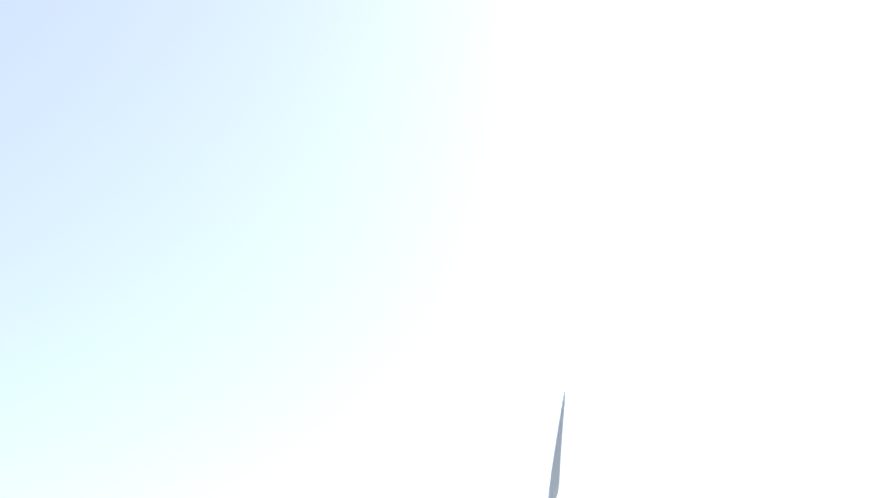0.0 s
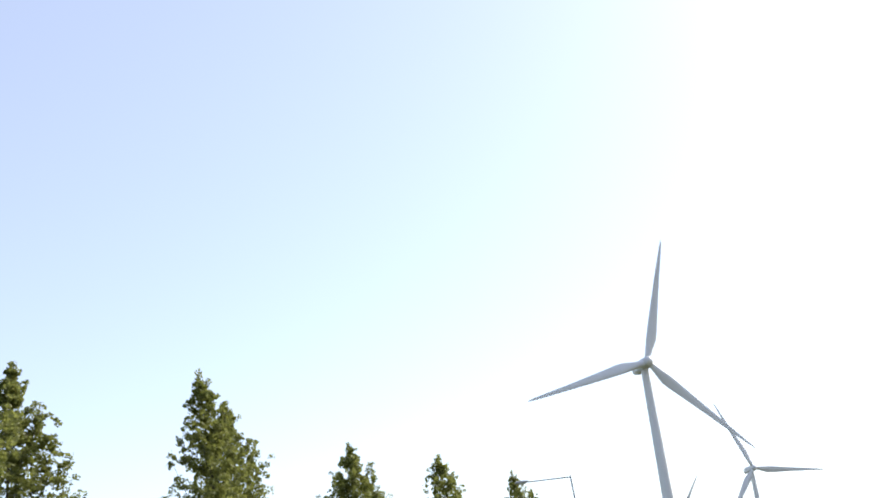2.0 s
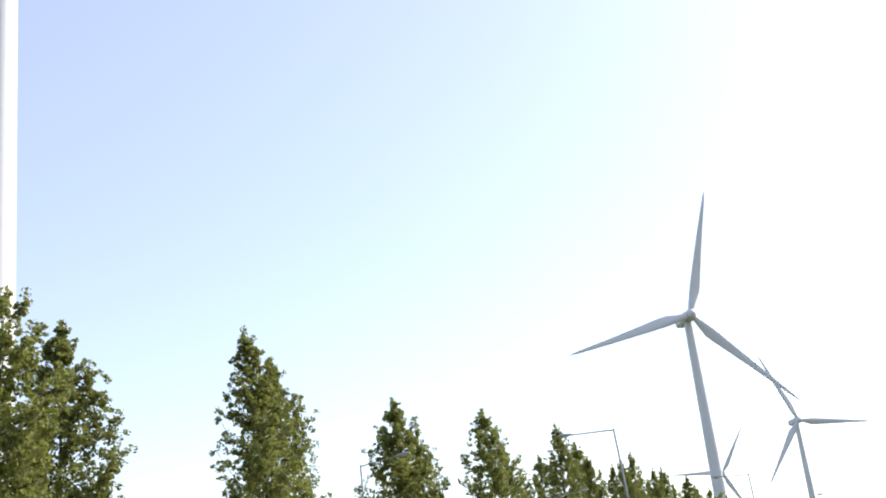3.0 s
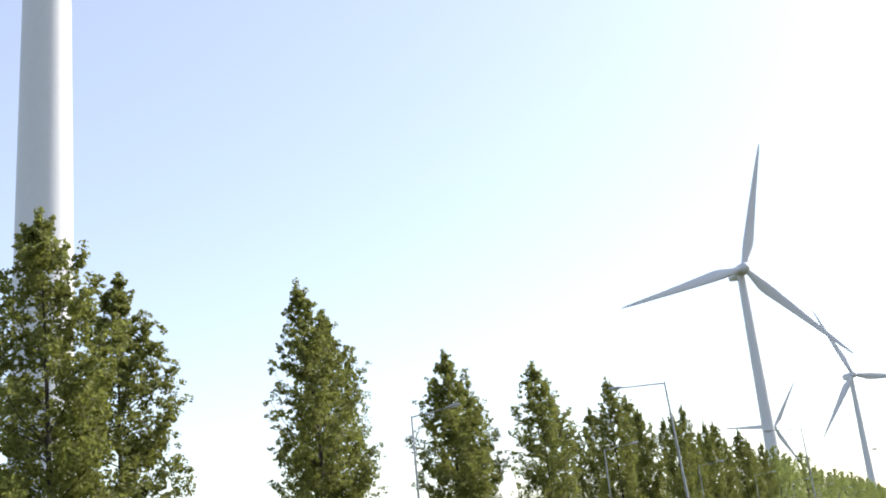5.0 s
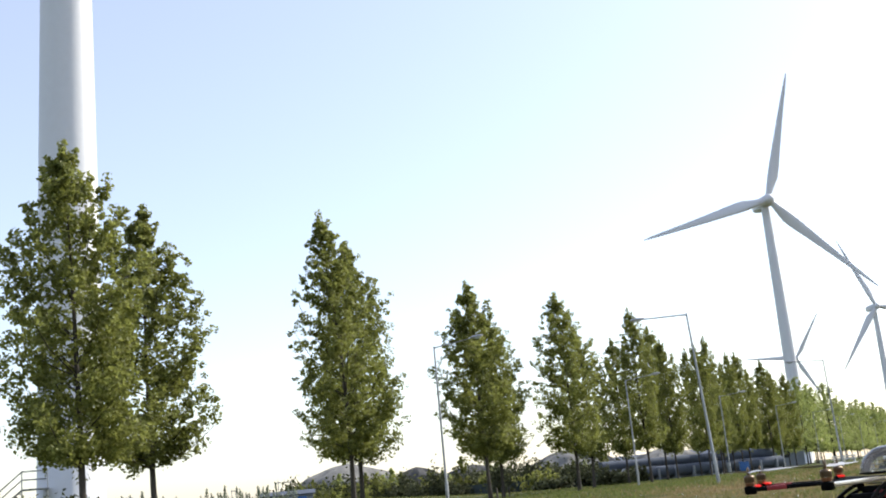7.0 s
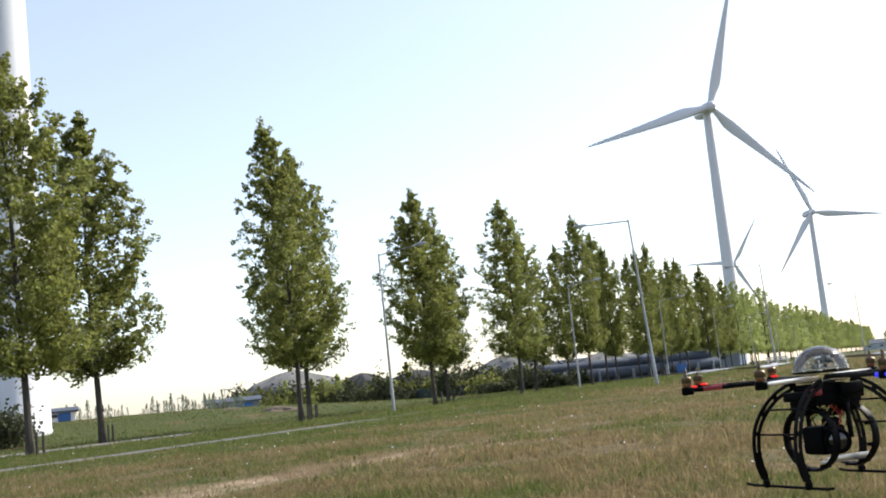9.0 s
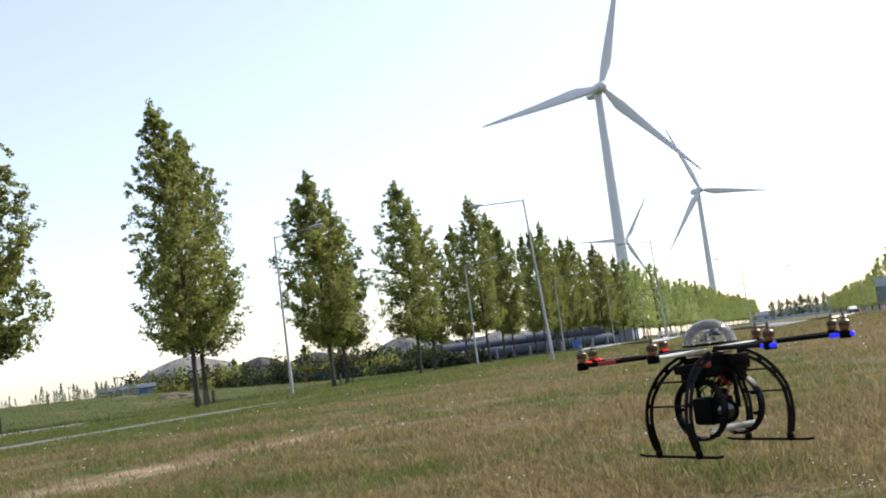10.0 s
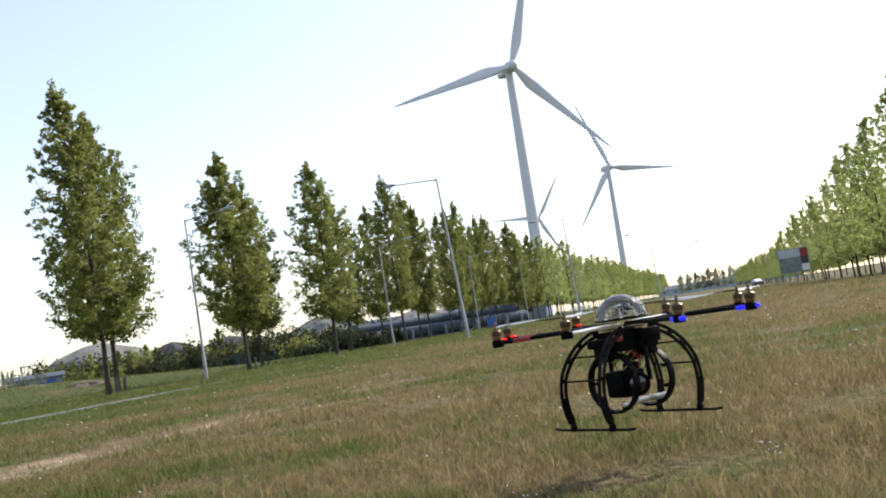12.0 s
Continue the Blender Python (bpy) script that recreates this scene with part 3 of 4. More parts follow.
SAPLING = [poplar(61, 2.6, 0.42, 0.3, 26, 3, 10, 0.07, LEAF_FAR_HAZED, "thin young sapling on the far bank", 3, 1),
           poplar(62, 2.2, 0.5, 0.2, 26, 3, 10, 0.07, LEAF_FAR_HAZED, "thin young sapling on the far bank", 3, 1)]
rnd = random.Random(8)
for i in range(64):
    az = -26.2 + i * 0.155 + rnd.uniform(-0.1, 0.1) + (0.7 if i > 30 else 0)
    p = seen(az, 112 + rnd.uniform(-8, 10))
    m = pose(p.x, p.y, p.z, 0, 0, rnd.uniform(0, 360))
    ob = SAPLING[i] if i < 2 else copy_thing(SAPLING[i % 2], m)
    ob.matrix_basis = m
    k = rnd.uniform(0.35, 0.75)
    ob.scale = (k, k, k)
    tagged(ob, group="saplings on the far bank")


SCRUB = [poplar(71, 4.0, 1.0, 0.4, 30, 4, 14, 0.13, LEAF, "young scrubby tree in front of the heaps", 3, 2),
         poplar(72, 3.6, 1.2, 0.3, 30, 4, 14, 0.13, LEAF_SPRING_HAZED, "pale young scrubby tree in front of the heaps", 3, 2)]
for i in range(26):
    p = seen(-16.2 + i * 0.66 + rnd.uniform(-0.25, 0.25), 155 + rnd.uniform(-6, 8))
    m = pose(p.x, p.y, p.z, 0, 0, rnd.uniform(0, 360))
    ob = SCRUB[i] if i < 2 else copy_thing(SCRUB[1 if i % 4 == 0 else 0], m)
    ob.matrix_basis = m
    k = rnd.uniform(0.7, 1.4)
    ob.scale = (k, k, k)
    tagged(ob, group="scrub trees before the heaps")


def fence(a, b, tall, bays):
    top = new("sheet_fence")
    tagged(top, "long dark green sheet-metal fence before the heaps", "fence")
    d = (b - a) / bays
    turn = math.atan2(d.y, d.x)
    panel, post = bmesh.new(), bmesh.new()
    wave = [((k / 24 - 0.5) * (d.length - 0.1), -0.04 if k % 4 in (1, 2) else 0.0) for k in range(25)]
    rings(panel, [[Vector((x, y, z)) for x, y in wave] + [Vector((x, 0.04, z)) for x, y in wave[::-1]] for z in (-0.1, tall)])
    box(post, 0, 0, tall / 2, 0.08, 0.1, tall + 0.1, bevel=0.01)
    pm, qm = mesh_of("panel", panel, TEAL), mesh_of("post", post, TEAL)
    for k in range(bays):
        c = a + d * (k + 0.5)
        c.z = height(c.x, c.y)
        part("panel", pm, None, top).matrix_local = pose(c.x, c.y, c.z, 0, 0, math.degrees(turn))
        c = a + d * k
        part("post", qm, None, top).matrix_local = pose(c.x, c.y, height(c.x, c.y), 0, 0, math.degrees(turn))


fence(seen(-9.3, 150), seen(0.6, 140), 1.5, 14)


def pipeline():
    """Two long clad pipes on supports, running beside the road."""
    top = new("pipeline")
    tagged(top, "long grey-blue industrial pipeline on low supports", "pipeline")
    a, b = seen(0.6, 142, 0), seen(9.2, 160, 0)
    d = b - a
    for name, off, z, r in (("pipe", 0.0, 1.0, 0.75), ("pipe", 1.8, 2.3, 0.6)):
        bm = bmesh.new()
        side = Vector((-d.y, d.x, 0)).normalized() * off
        tube(bm, [a + side + Vector((0, 0, z)) + d * (k / 12) for k in range(13)], r, 18)
        pipe = part(name, bm, PIPE, top)
        for k in range(1, 12):
            bm = bmesh.new()
            p = a + side + Vector((0, 0, z)) + d * (k / 12)
            u = d.normalized()
            tube(bm, [p - u * 0.12, p + u * 0.12], r + 0.03, 18)
            part("joint_band", bm, PIPE, pipe)
    turn = math.degrees(math.atan2(d.y, d.x))
    bm = bmesh.new()
    box(bm, 0, 0.9, 0.75, 0.35, 3.6, 1.5, bevel=0.03)
    box(bm, 0, 1.8, 1.4, 0.3, 0.5, 1.2, bevel=0.03)
    sup = mesh_of("support", bm, SHED)
    for k in range(10):
        p = a + d * ((k + 0.5) / 10)
        part("support", sup, None, top).matrix_local = pose(p.x, p.y, height(p.x, p.y) - 0.1, 0, 0, turn)


pipeline()


def low_building(name, az, d, long, deep, tall, material, label, stripe=None):
    top = new(name)
    p = seen(az, d)
    top.matrix_basis = pose(p.x, p.y, p.z, 0, 0, -az)
    tagged(top, label, "building")
    bm = bmesh.new()
    box(bm, 0, 0, tall / 2 - 0.15, long, deep, tall + 0.3, bevel=0.03)
    wall = part("wall", bm, material, top, smooth=False)
    bm = bmesh.new()
    rings(bm, [[Vector((x, -deep / 2 - 0.3, tall)), Vector((x, 0, tall + deep * 0.12)), Vector((x, deep / 2 + 0.3, tall)), Vector((x, deep / 2 + 0.3, tall - 0.12)), Vector((x, -deep / 2 - 0.3, tall - 0.12))]
               for x in (-long / 2 - 0.3, long / 2 + 0.3)])
    part("roof", bm, PIPE, top, smooth=False)
    if stripe:
        bm = bmesh.new()
        box(bm, long * 0.2, -deep / 2 - 0.03, tall * 0.42, long * 0.35, 0.06, tall * 0.8, bevel=0.01)
        part("door", bm, stripe, wall)
    n = max(2, int(long / 6))
    bm = bmesh.new()
    box(bm, 0, 0, 0, 1.6, 0.08, tall * 0.25, bevel=0.01)
    pane = mesh_of("window", bm, BLACKISH)
    for k in range(n):
        if stripe and abs((k + 0.5) / n - 0.7) < 0.2:
            continue
        part("window", pane, None, wall).location = ((k + 0.5) / n * long - long / 2, -deep / 2 - 0.02, tall * 0.6)


low_building("site_shed", -24.9, 100, 3.0, 2.6, 1.0, WHITE, "low white site shed with a blue door", BLUE)
low_building("site_shed", -16.2, 132, 6.0, 4.0, 1.6, SHED, "long low dark blue site shed on the bank", BLUE)
low_building("warehouse", 5.6, 210, 34, 12, 3.2, SHED, "long pale warehouse behind the pipeline")
# pale hall added to give the haze band under the far trees
low_building("haze_band_hall", 20.0, 640, 80, 20, 3.4, POSTER_SKY, "far pale hall added in place of a blue-grey haze band")


def portal_mast(az, d, tall, wide):
    top = new("portal_mast")
    p = seen(az, d)
    top.matrix_basis = pose(p.x, p.y, p.z, 0, 0, -az)
    tagged(top, "distant steel portal mast for overhead lines", "mast")
    for x in (-wide / 2, wide / 2):
        bm = bmesh.new()
        tube(bm, [(x, 0, -0.2), (x * 0.9, 0, tall)], [0.16, 0.1], 6)
        part("leg", bm, SHED, top)
    bm = bmesh.new()
    box(bm, 0, 0, tall * 0.97, wide * 1.3, 0.25, 0.25)
    part("crossbeam", bm, SHED, top)
    for x in (-0.5, 0, 0.5):
        bm = bmesh.new()
        tube(bm, [(x * wide, 0, tall * 0.96), (x * wide, 0, tall * 1.07)], [0.1, 0.06], 6)
        part("insulator", bm, SHED, top)


portal_mast(-16.3, 330, 8.6, 4.0)
portal_mast(-18.9, 390, 8.5, 1.6)


# ---- roadside furniture across the road ----
def billboard():
    top = new("billboard")
    p = seen(23.3, 108)
    top.matrix_basis = pose(p.x, p.y, p.z, 0, 0, -23.3)
    tagged(top, "grey-green roadside billboard with a red and black corner", "billboard")
    for x in (-1.1, 0.0, 1.1):
        bm = bmesh.new()
        tube(bm, [(x, 0.06, -0.1), (x, 0.06, 3.3)], 0.06, 8)
        part("post", bm, ZINC, top)
    bm = bmesh.new()
    box(bm, 0, 0, 2.25, 2.8, 0.08, 2.3, bevel=0.015)
    panel = part("panel", bm, SHED, top)
    for name, x, z, sx, sz, mt in (("poster_sky", -0.36, 2.95, 2.0, 0.78, POSTER_SKY), ("poster_view", -0.36, 1.92, 2.0, 1.24, POSTER),
                                   ("red_field", 1.0, 2.95, 0.68, 0.78, RED), ("black_field", 1.0, 2.2, 0.68, 0.7, BLACKISH), ("white_field", 1.0, 1.5, 0.68, 0.62, WHITE)):
        bm = bmesh.new()
        box(bm, x, -0.05, z, sx, 0.02, sz)
        part(name, bm, mt, panel)


billboard()


def parked_car(az, d):
    top = new("car")
    p = seen(az, d)
    top.matrix_basis = pose(p.x, p.y, p.z, 0, 0, -az + 12)
    tagged(top, "small dark car with a pale roof on the far road", "car")
    bm = bmesh.new()
    rings(bm, [[Vector((sx * w, y, z)) for sx, z in ((-0.95, 0.28), (0.95, 0.28), (1.0, 0.6), (0.9, h), (-0.9, h), (-1.0, 0.6))]
               for y, w, h in ((-2.1, 0.8, 0.7), (-1.9, 0.88, 0.82), (-0.9, 0.9, 0.95), (1.5, 0.9, 0.98), (2.1, 0.84, 0.8))])
    part("body", bm, BLACKISH, top)
    bm = bmesh.new()
    rings(bm, [[Vector((sx * w, y, z)) for sx, z in ((-0.82, 0.9), (0.82, 0.9), (0.66, h), (-0.66, h))] for y, w, h in ((-1.1, 1, 0.98), (-0.4, 0.98, 1.42), (0.9, 0.98, 1.45), (1.7, 0.95, 1.0))])
    part("cabin", bm, WHITE, top)
    for x in (-0.82, 0.82):
        for y in (-1.3, 1.3):
            bm = bmesh.new()
            lathe(bm, [(0.2, -0.1), (0.3, -0.09), (0.31, 0.0), (0.3, 0.09), (0.2, 0.1)], 16, Matrix.Translation((x, y, 0.31)) @ Matrix.Rotation(radians(90), 4, "Y"))
            part("wheel", bm, PLASTIC, top)


parked_car(21.36, 240)


def barrier():
    top = new("rail_barrier")
    p = seen(12.2, 150)
    top.matrix_basis = pose(p.x, p.y, p.z, 0, 0, -30)
    tagged(top, "low white two-rail barrier beside the road", "barrier")
    for x in (-1.3, 0, 1.3):
        bm = bmesh.new()
        box(bm, x, 0, 0.45, 0.12, 0.12, 1.0, bevel=0.01)
        part("post", bm, WHITE, top)
    for z in (0.5, 0.85):
        bm = bmesh.new()
        box(bm, 0, -0.08, z, 3.2, 0.05, 0.18, bevel=0.01)
        part("rail", bm, WHITE, top)


barrier()
bm = bmesh.new()
box(bm, 0, 0, 0.55, 1.0, 0.8, 1.1, bevel=0.05)
box(bm, 0, 0, 1.15, 1.08, 0.88, 0.1, bevel=0.03)
bin_ob = part("waste_container", bm, BLUE)
bin_ob.location = seen(7.4, 128)
tagged(bin_ob, "small blue container beyond the tree row", "container")

# stakes that hold the trees
bm = bmesh.new()
lathe(bm, [(0.05, -0.2), (0.05, 0.72), (0.04, 0.76)], 8)
STAKE = mesh_of("tree_stake", bm, BARK)
for s, w in ((27.8, 28.0), (35.8, 32.0), (45.2, 28.0), (52.6, 32.0), (61.0, 28.0), (72.0, 32.0)):
    for k in (-1, 1):
        p = along(s + 0.25 * k, w - 0.45 + 0.1 * k)
        ob = new("tree_stake", STAKE)
        ob.location = p
        tagged(ob, "short dark wooden stake beside a poplar trunk", "stake", "tree stakes")


# ---- steel stair at the tower's foot ----
def entrance_stair():
    top = new("entrance_stair")
    c = seen(-29.3, 71.0)
    top.matrix_basis = pose(c.x, c.y, c.z, 0, 0, 30)
    tagged(top, "grey steel stair and railing at the tower door", "stairs")
    bm = bmesh.new()
    box(bm, 1.0, 0, 2.3, 1.6, 1.2, 0.08, bevel=0.01)
    part("landing", bm, ZINC, top)
    for k in range(11):
        bm = bmesh.new()
        box(bm, -2.35 + k * 0.25, 0, 0.19 + k * 0.19, 0.26, 1.0, 0.04)
        part("step", bm, ZINC, top)
    for y in (-0.55, 0.55):
        for x0, z0 in ((-2.3, 0.1), (-1.0, 1.1), (0.25, 2.3), (1.7, 2.3)):
            bm = bmesh.new()
            tube(bm, [(x0, y, 0 if x0 > 0 else z0), (x0, y, z0 + 1.1)], 0.03, 8)
            part("post", bm, ZINC, top)
        for dz in (0.6, 1.1):
            bm = bmesh.new()
            tube(bm, [(-2.3, y, 0.1 + dz), (0.25, y, 2.3 + dz), (1.7, y, 2.3 + dz)], 0.025, 8)
            part("rail", bm, ZINC, top)
        bm = bmesh.new()
        tube(bm, [(-2.5, y * 0.92, 0.05), (0.2, y * 0.92, 2.25)], 0.05, 4)
        part("stringer", bm, ZINC, top)


entrance_stair()

# ---- the multicopter, hovering just over the grass ----
def torus(bm, centre, axis, big, small, seg=28, sides=6, wide=1.0):
    c, n = Vector(centre), Vector(axis).normalized()
    e1 = n.cross(Vector((0, 0, 1)) if abs(n.z) < 0.9 else Vector((1, 0, 0))).normalized()
    e2 = n.cross(e1)
    vs = []
    for i in range(seg):
        a = 2 * math.pi * i / seg
        out = math.cos(a) * e1 + math.sin(a) * e2
        vs.append([bm.verts.new(c + out * (big + small * math.cos(b)) + n * small * wide * math.sin(b)) for b in (2 * math.pi * j / sides for j in range(sides))])
    for i in range(seg):
        for j in range(sides):
            bm.faces.new((vs[i][j], vs[(i + 1) % seg][j], vs[(i + 1) % seg][(j + 1) % sides], vs[i][(j + 1) % sides]))


def drone():
    VIEW = 14.2
    top = new("drone")
    p = seen(VIEW, 4.36)
    top.matrix_basis = pose(p.x, p.y, 0.17, 0, 0, -VIEW + 42)       # local x runs across the skids
    tagged(top, "black eight-armed camera drone hovering low above the grass", "drone")
    HUB = 0.40
    # centre plates
    for z in (HUB - 0.022, HUB + 0.012):
        bm = bmesh.new()
        lathe(bm, [(0.085, z - 0.002), (0.092, z - 0.001), (0.092, z + 0.001), (0.085, z + 0.002)], 16)
        part("centre_plate", bm, CARBON, top)
    # arms, motors, propellers
    for k in range(8):
        view_angle = 22.5 + 45 * k                # from the viewer's right, anticlockwise from above
        a = radians(view_angle - 42)
        rot = Matrix.Rotation(a, 4, "Z")
        # silver metal on two black arms stands in for the sky they reflect
        silver = k in (1, 5)
        bm = bmesh.new()
        box(bm, 0.277, 0, HUB - 0.005, 0.475, 0.016, 0.016, rot, 0.003)
        arm = part("arm", bm, ALU if silver else CARBON, top, "black arm coloured silver for its sky reflection" if silver else "")
        bm = bmesh.new()
        lathe(bm, [(0.02, -0.02), (0.023, -0.015), (0.023, 0.006), (0.018, 0.01)], 14, rot @ Matrix.Translation((0.525, 0, HUB - 0.002)))
        part("motor_mount", bm, PLASTIC, arm)
        bm = bmesh.new()
        lathe(bm, [(0.0165, 0.008), (0.0175, 0.012), (0.0175, 0.020)], 18, rot @ Matrix.Translation((0.525, 0, HUB)))
        part("winding", bm, COPPER, arm)
        bm = bmesh.new()
        lathe(bm, [(0.018, 0.021), (0.0195, 0.023), (0.0195, 0.041), (0.015, 0.046), (0.006, 0.048), (0.006, 0.060), (0.006, 0.061), (0.005, 0.072), (0.001, 0.077)], 18,
              rot @ Matrix.Translation((0.525, 0, HUB)))
        motor = part("motor", bm, BRASS, top)
        bm = bmesh.new()
        spin = rot @ Matrix.Translation((0.525, 0, HUB + 0.058)) @ Matrix.Rotation(1.1 * k + 0.4, 4, "Z")
        for side in (0, math.pi):
            loops = []
            for r, c, tw in ((0.004, 0.008, 30), (0.03, 0.020, 24), (0.07, 0.024, 16), (0.11, 0.018, 11), (0.142, 0.010, 8), (0.15, 0.004, 6)):
                loops.append([spin @ Matrix.Rotation(side, 4, "Z") @ (Matrix.Rotation(radians(tw), 3, "X") @ Vector((0, y * c, z * 0.0012)) + Vector((r, 0, 0.004 * r / 0.15)))
                              for y, z in ((-0.5, 0), (-0.1, 1), (0.5, 0), (-0.1, -1))])
            rings(bm, loops)
        part("propeller", bm, PROP, motor)
        led = {7: LED_BLUE, 6: LED_BLUE, 3: LED_RED, 4: LED_RED, 2: LED_RED}.get(k)
        if led:
            bm = bmesh.new()
            if k in (2, 3, 4):
                box(bm, 0.503, 0, HUB + 0.007, 0.03, 0.024, 0.008, rot, 0.002)
            else:
                box(bm, 0.512, 0, HUB - 0.008, 0.092, 0.026, 0.018, rot, 0.007)
            part("led_strip", bm, led, arm, "glowing blue light strip" if led == LED_BLUE else "glowing red light strip")
        if k in (3, 4):
            bm = bmesh.new()
            box(bm, 0.43, 0, HUB - 0.005, 0.075, 0.0175, 0.0175, rot, 0.003)
            part("red_tape", bm, RED, arm, "band of red marking tape")
    # electronics under the clear dome
    for i, (z, r) in enumerate(((HUB + 0.028, 0.055), (HUB + 0.045, 0.05), (HUB + 0.060, 0.036))):
        bm = bmesh.new()
        box(bm, 0, 0, z, r * 1.7, r * 1.7, 0.003)
        board = part("circuit_board", bm, BOARD, top)
        rng = random.Random(i)
        for _ in range(9):
            bm = bmesh.new()
            h = rng.uniform(0.004, 0.012)
            box(bm, rng.uniform(-0.7, 0.7) * r, rng.uniform(-0.7, 0.7) * r, z + 0.0015 + h / 2, rng.uniform(0.006, 0.02), rng.uniform(0.006, 0.02), h, bevel=0.001)
            part("component", bm, rng.choice((PLASTIC, PLASTIC, ALU, BOARD)), board)
        for x in (-1, 1):
            for y in (-1, 1):
                bm = bmesh.new()
                tube(bm, [(x * r * 0.78, y * r * 0.78, z - 0.018), (x * r * 0.78, y * r * 0.78, z)], 0.003, 8)
                part("spacer", bm, ALU, board)
    bm = bmesh.new()
    lathe(bm, [(0.105 * math.cos(t), HUB + 0.016 + 0.096 * math.sin(t)) for t in (math.pi / 2 * i / 12 for i in range(12))] + [(0.004, HUB + 0.112)], 40)
    dome = part("dome", bm, DOME, top, "clear plastic dome")
    dome.visible_shadow = False
    bm = bmesh.new()
    torus(bm, (0, 0, HUB + 0.016), (0, 0, 1), 0.106, 0.004, 40)
    part("dome_rim", bm, PLASTIC, top)
    # batteries and mount below the plates
    bm = bmesh.new()
    box(bm, -0.02, 0, HUB - 0.052, 0.13, 0.15, 0.045, bevel=0.008)
    part("battery", bm, PLASTIC, top)
    bm = bmesh.new()
    box(bm, -0.095, -0.05, HUB - 0.058, 0.035, 0.06, 0.026, bevel=0.006)
    part("battery", bm, RED, top, "red battery pack")
    bm = bmesh.new()
    lathe(bm, [(0.05, HUB - 0.10), (0.058, HUB - 0.09), (0.05, HUB - 0.07)], 20)
    part("damper_plate", bm, CARBON, top)
    for x, y, sx, sy, z, sz in ((0.0, 0.0, 0.22, 0.15, HUB - 0.085, 0.05), (0.12, 0.02, 0.07, 0.13, HUB - 0.075, 0.04), (-0.13, -0.01, 0.06, 0.12, HUB - 0.07, 0.035), (0.07, -0.04, 0.06, 0.07, HUB - 0.115, 0.05), (-0.07, 0.05, 0.07, 0.06, HUB - 0.12, 0.055), (0.02, 0.075, 0.10, 0.03, HUB - 0.06, 0.05), (0.05, -0.085, 0.11, 0.03, HUB - 0.055, 0.045)):
        bm = bmesh.new()
        box(bm, x, y, z, sx, sy, sz, bevel=0.006)
        part("mount_block", bm, PLASTIC, top)
    # hoop legs in carbon plate with slots, and skids
    for sx in (-1, 1):
        for y in (-0.115, 0.115):
            bm = bmesh.new()

            def at(theta, r):
                t = radians(theta)
                return Vector((sx * (0.02 + r * math.sin(t)), y * (0.55 + 0.45 * min(1, theta / 70)), 0.118 + r * math.cos(t) * 1.0 + 0.02))

            for r in (0.230, 0.252):
                loops = []
                for th in range(12, 119, 6):
                    c = at(th, r)
                    o = (at(th, r + 0.01) - c).normalized()
                    loops.append([c + o * 0.006 + Vector((0, 0.004, 0)), c - o * 0.006 + Vector((0, 0.004, 0)), c - o * 0.006 - Vector((0, 0.004, 0)), c + o * 0.006 - Vector((0, 0.004, 0))])
                rings(bm, loops)
            for a0, a1 in ((12, 18), (34, 38), (53, 57), (72, 76), (90, 118)):      # solid webs between the slots
                web = []
                for th in np.linspace(a0, a1, 4):
                    c0, c1 = at(float(th), 0.230), at(float(th), 0.252)
                    web.append([c0 + Vector((0, 0.004, 0)), c1 + Vector((0, 0.004, 0)), c1 - Vector((0, 0.004, 0)), c0 - Vector((0, 0.004, 0))])
                rings(bm, web)
            part("hoop_leg", bm, CARBON, top)
        for z, reach in ((0.20, 0.22), (0.29, 0.19)):
            bm = bmesh.new()
            tube(bm, [(sx * (0.02 + reach), -0.11, z), (sx * (0.02 + reach), 0.11, z)], 0.004, 8)
            part("cross_rod", bm, CARBON, top)
        bm = bmesh.new()
        tube(bm, [(sx * 0.232, -0.235, 0.012), (sx * 0.232, -0.2, 0.008), (sx * 0.232, 0.2, 0.008), (sx * 0.232, 0.235, 0.012)], 0.0055, 10)
        skid = part("skid", bm, CARBON, top)
        for y in (-0.115, 0.115):
            bm = bmesh.new()
            box(bm, sx * 0.236, y, 0.016, 0.02, 0.024, 0.028, bevel=0.004)
            part("skid_clamp", bm, PLASTIC, skid)
    # camera gimbal: rings, yoke, camera body and lens, tray
    gimbal = new("gimbal")
    gimbal.parent = top
    for x in (-0.095, 0.095):
        bm = bmesh.new()
        torus(bm, (x, 0, 0.170), (1, 0.15, 0), 0.116, 0.008, 40, 6, 2.4)
        part("ring", bm, CARBON, gimbal)
        for j in range(9):
            b = 2 * math.pi * j / 9
            bm = bmesh.new()
            box(bm, x, 0.116 * math.cos(b), 0.170 + 0.116 * math.sin(b), 0.044, 0.014, 0.014, bevel=0.002)
            part("ring_block", bm, PLASTIC, gimbal)
    for y in (-0.108, 0.108):
        bm = bmesh.new()
        tube(bm, [(0, y * 0.5, HUB - 0.08), (0, y, 0.29), (0, y, 0.165)], [0.012, 0.010, 0.010], 8)
        part("yoke_arm", bm, CARBON, gimbal)
    bm = bmesh.new()
    box(bm, -0.03, 0.0, 0.160, 0.125, 0.11, 0.105, bevel=0.014)
    box(bm, 0.0, -0.01, 0.225, 0.05, 0.05, 0.03, bevel=0.008)
    part("camera_body", bm, PLASTIC, gimbal)
    bm = bmesh.new()
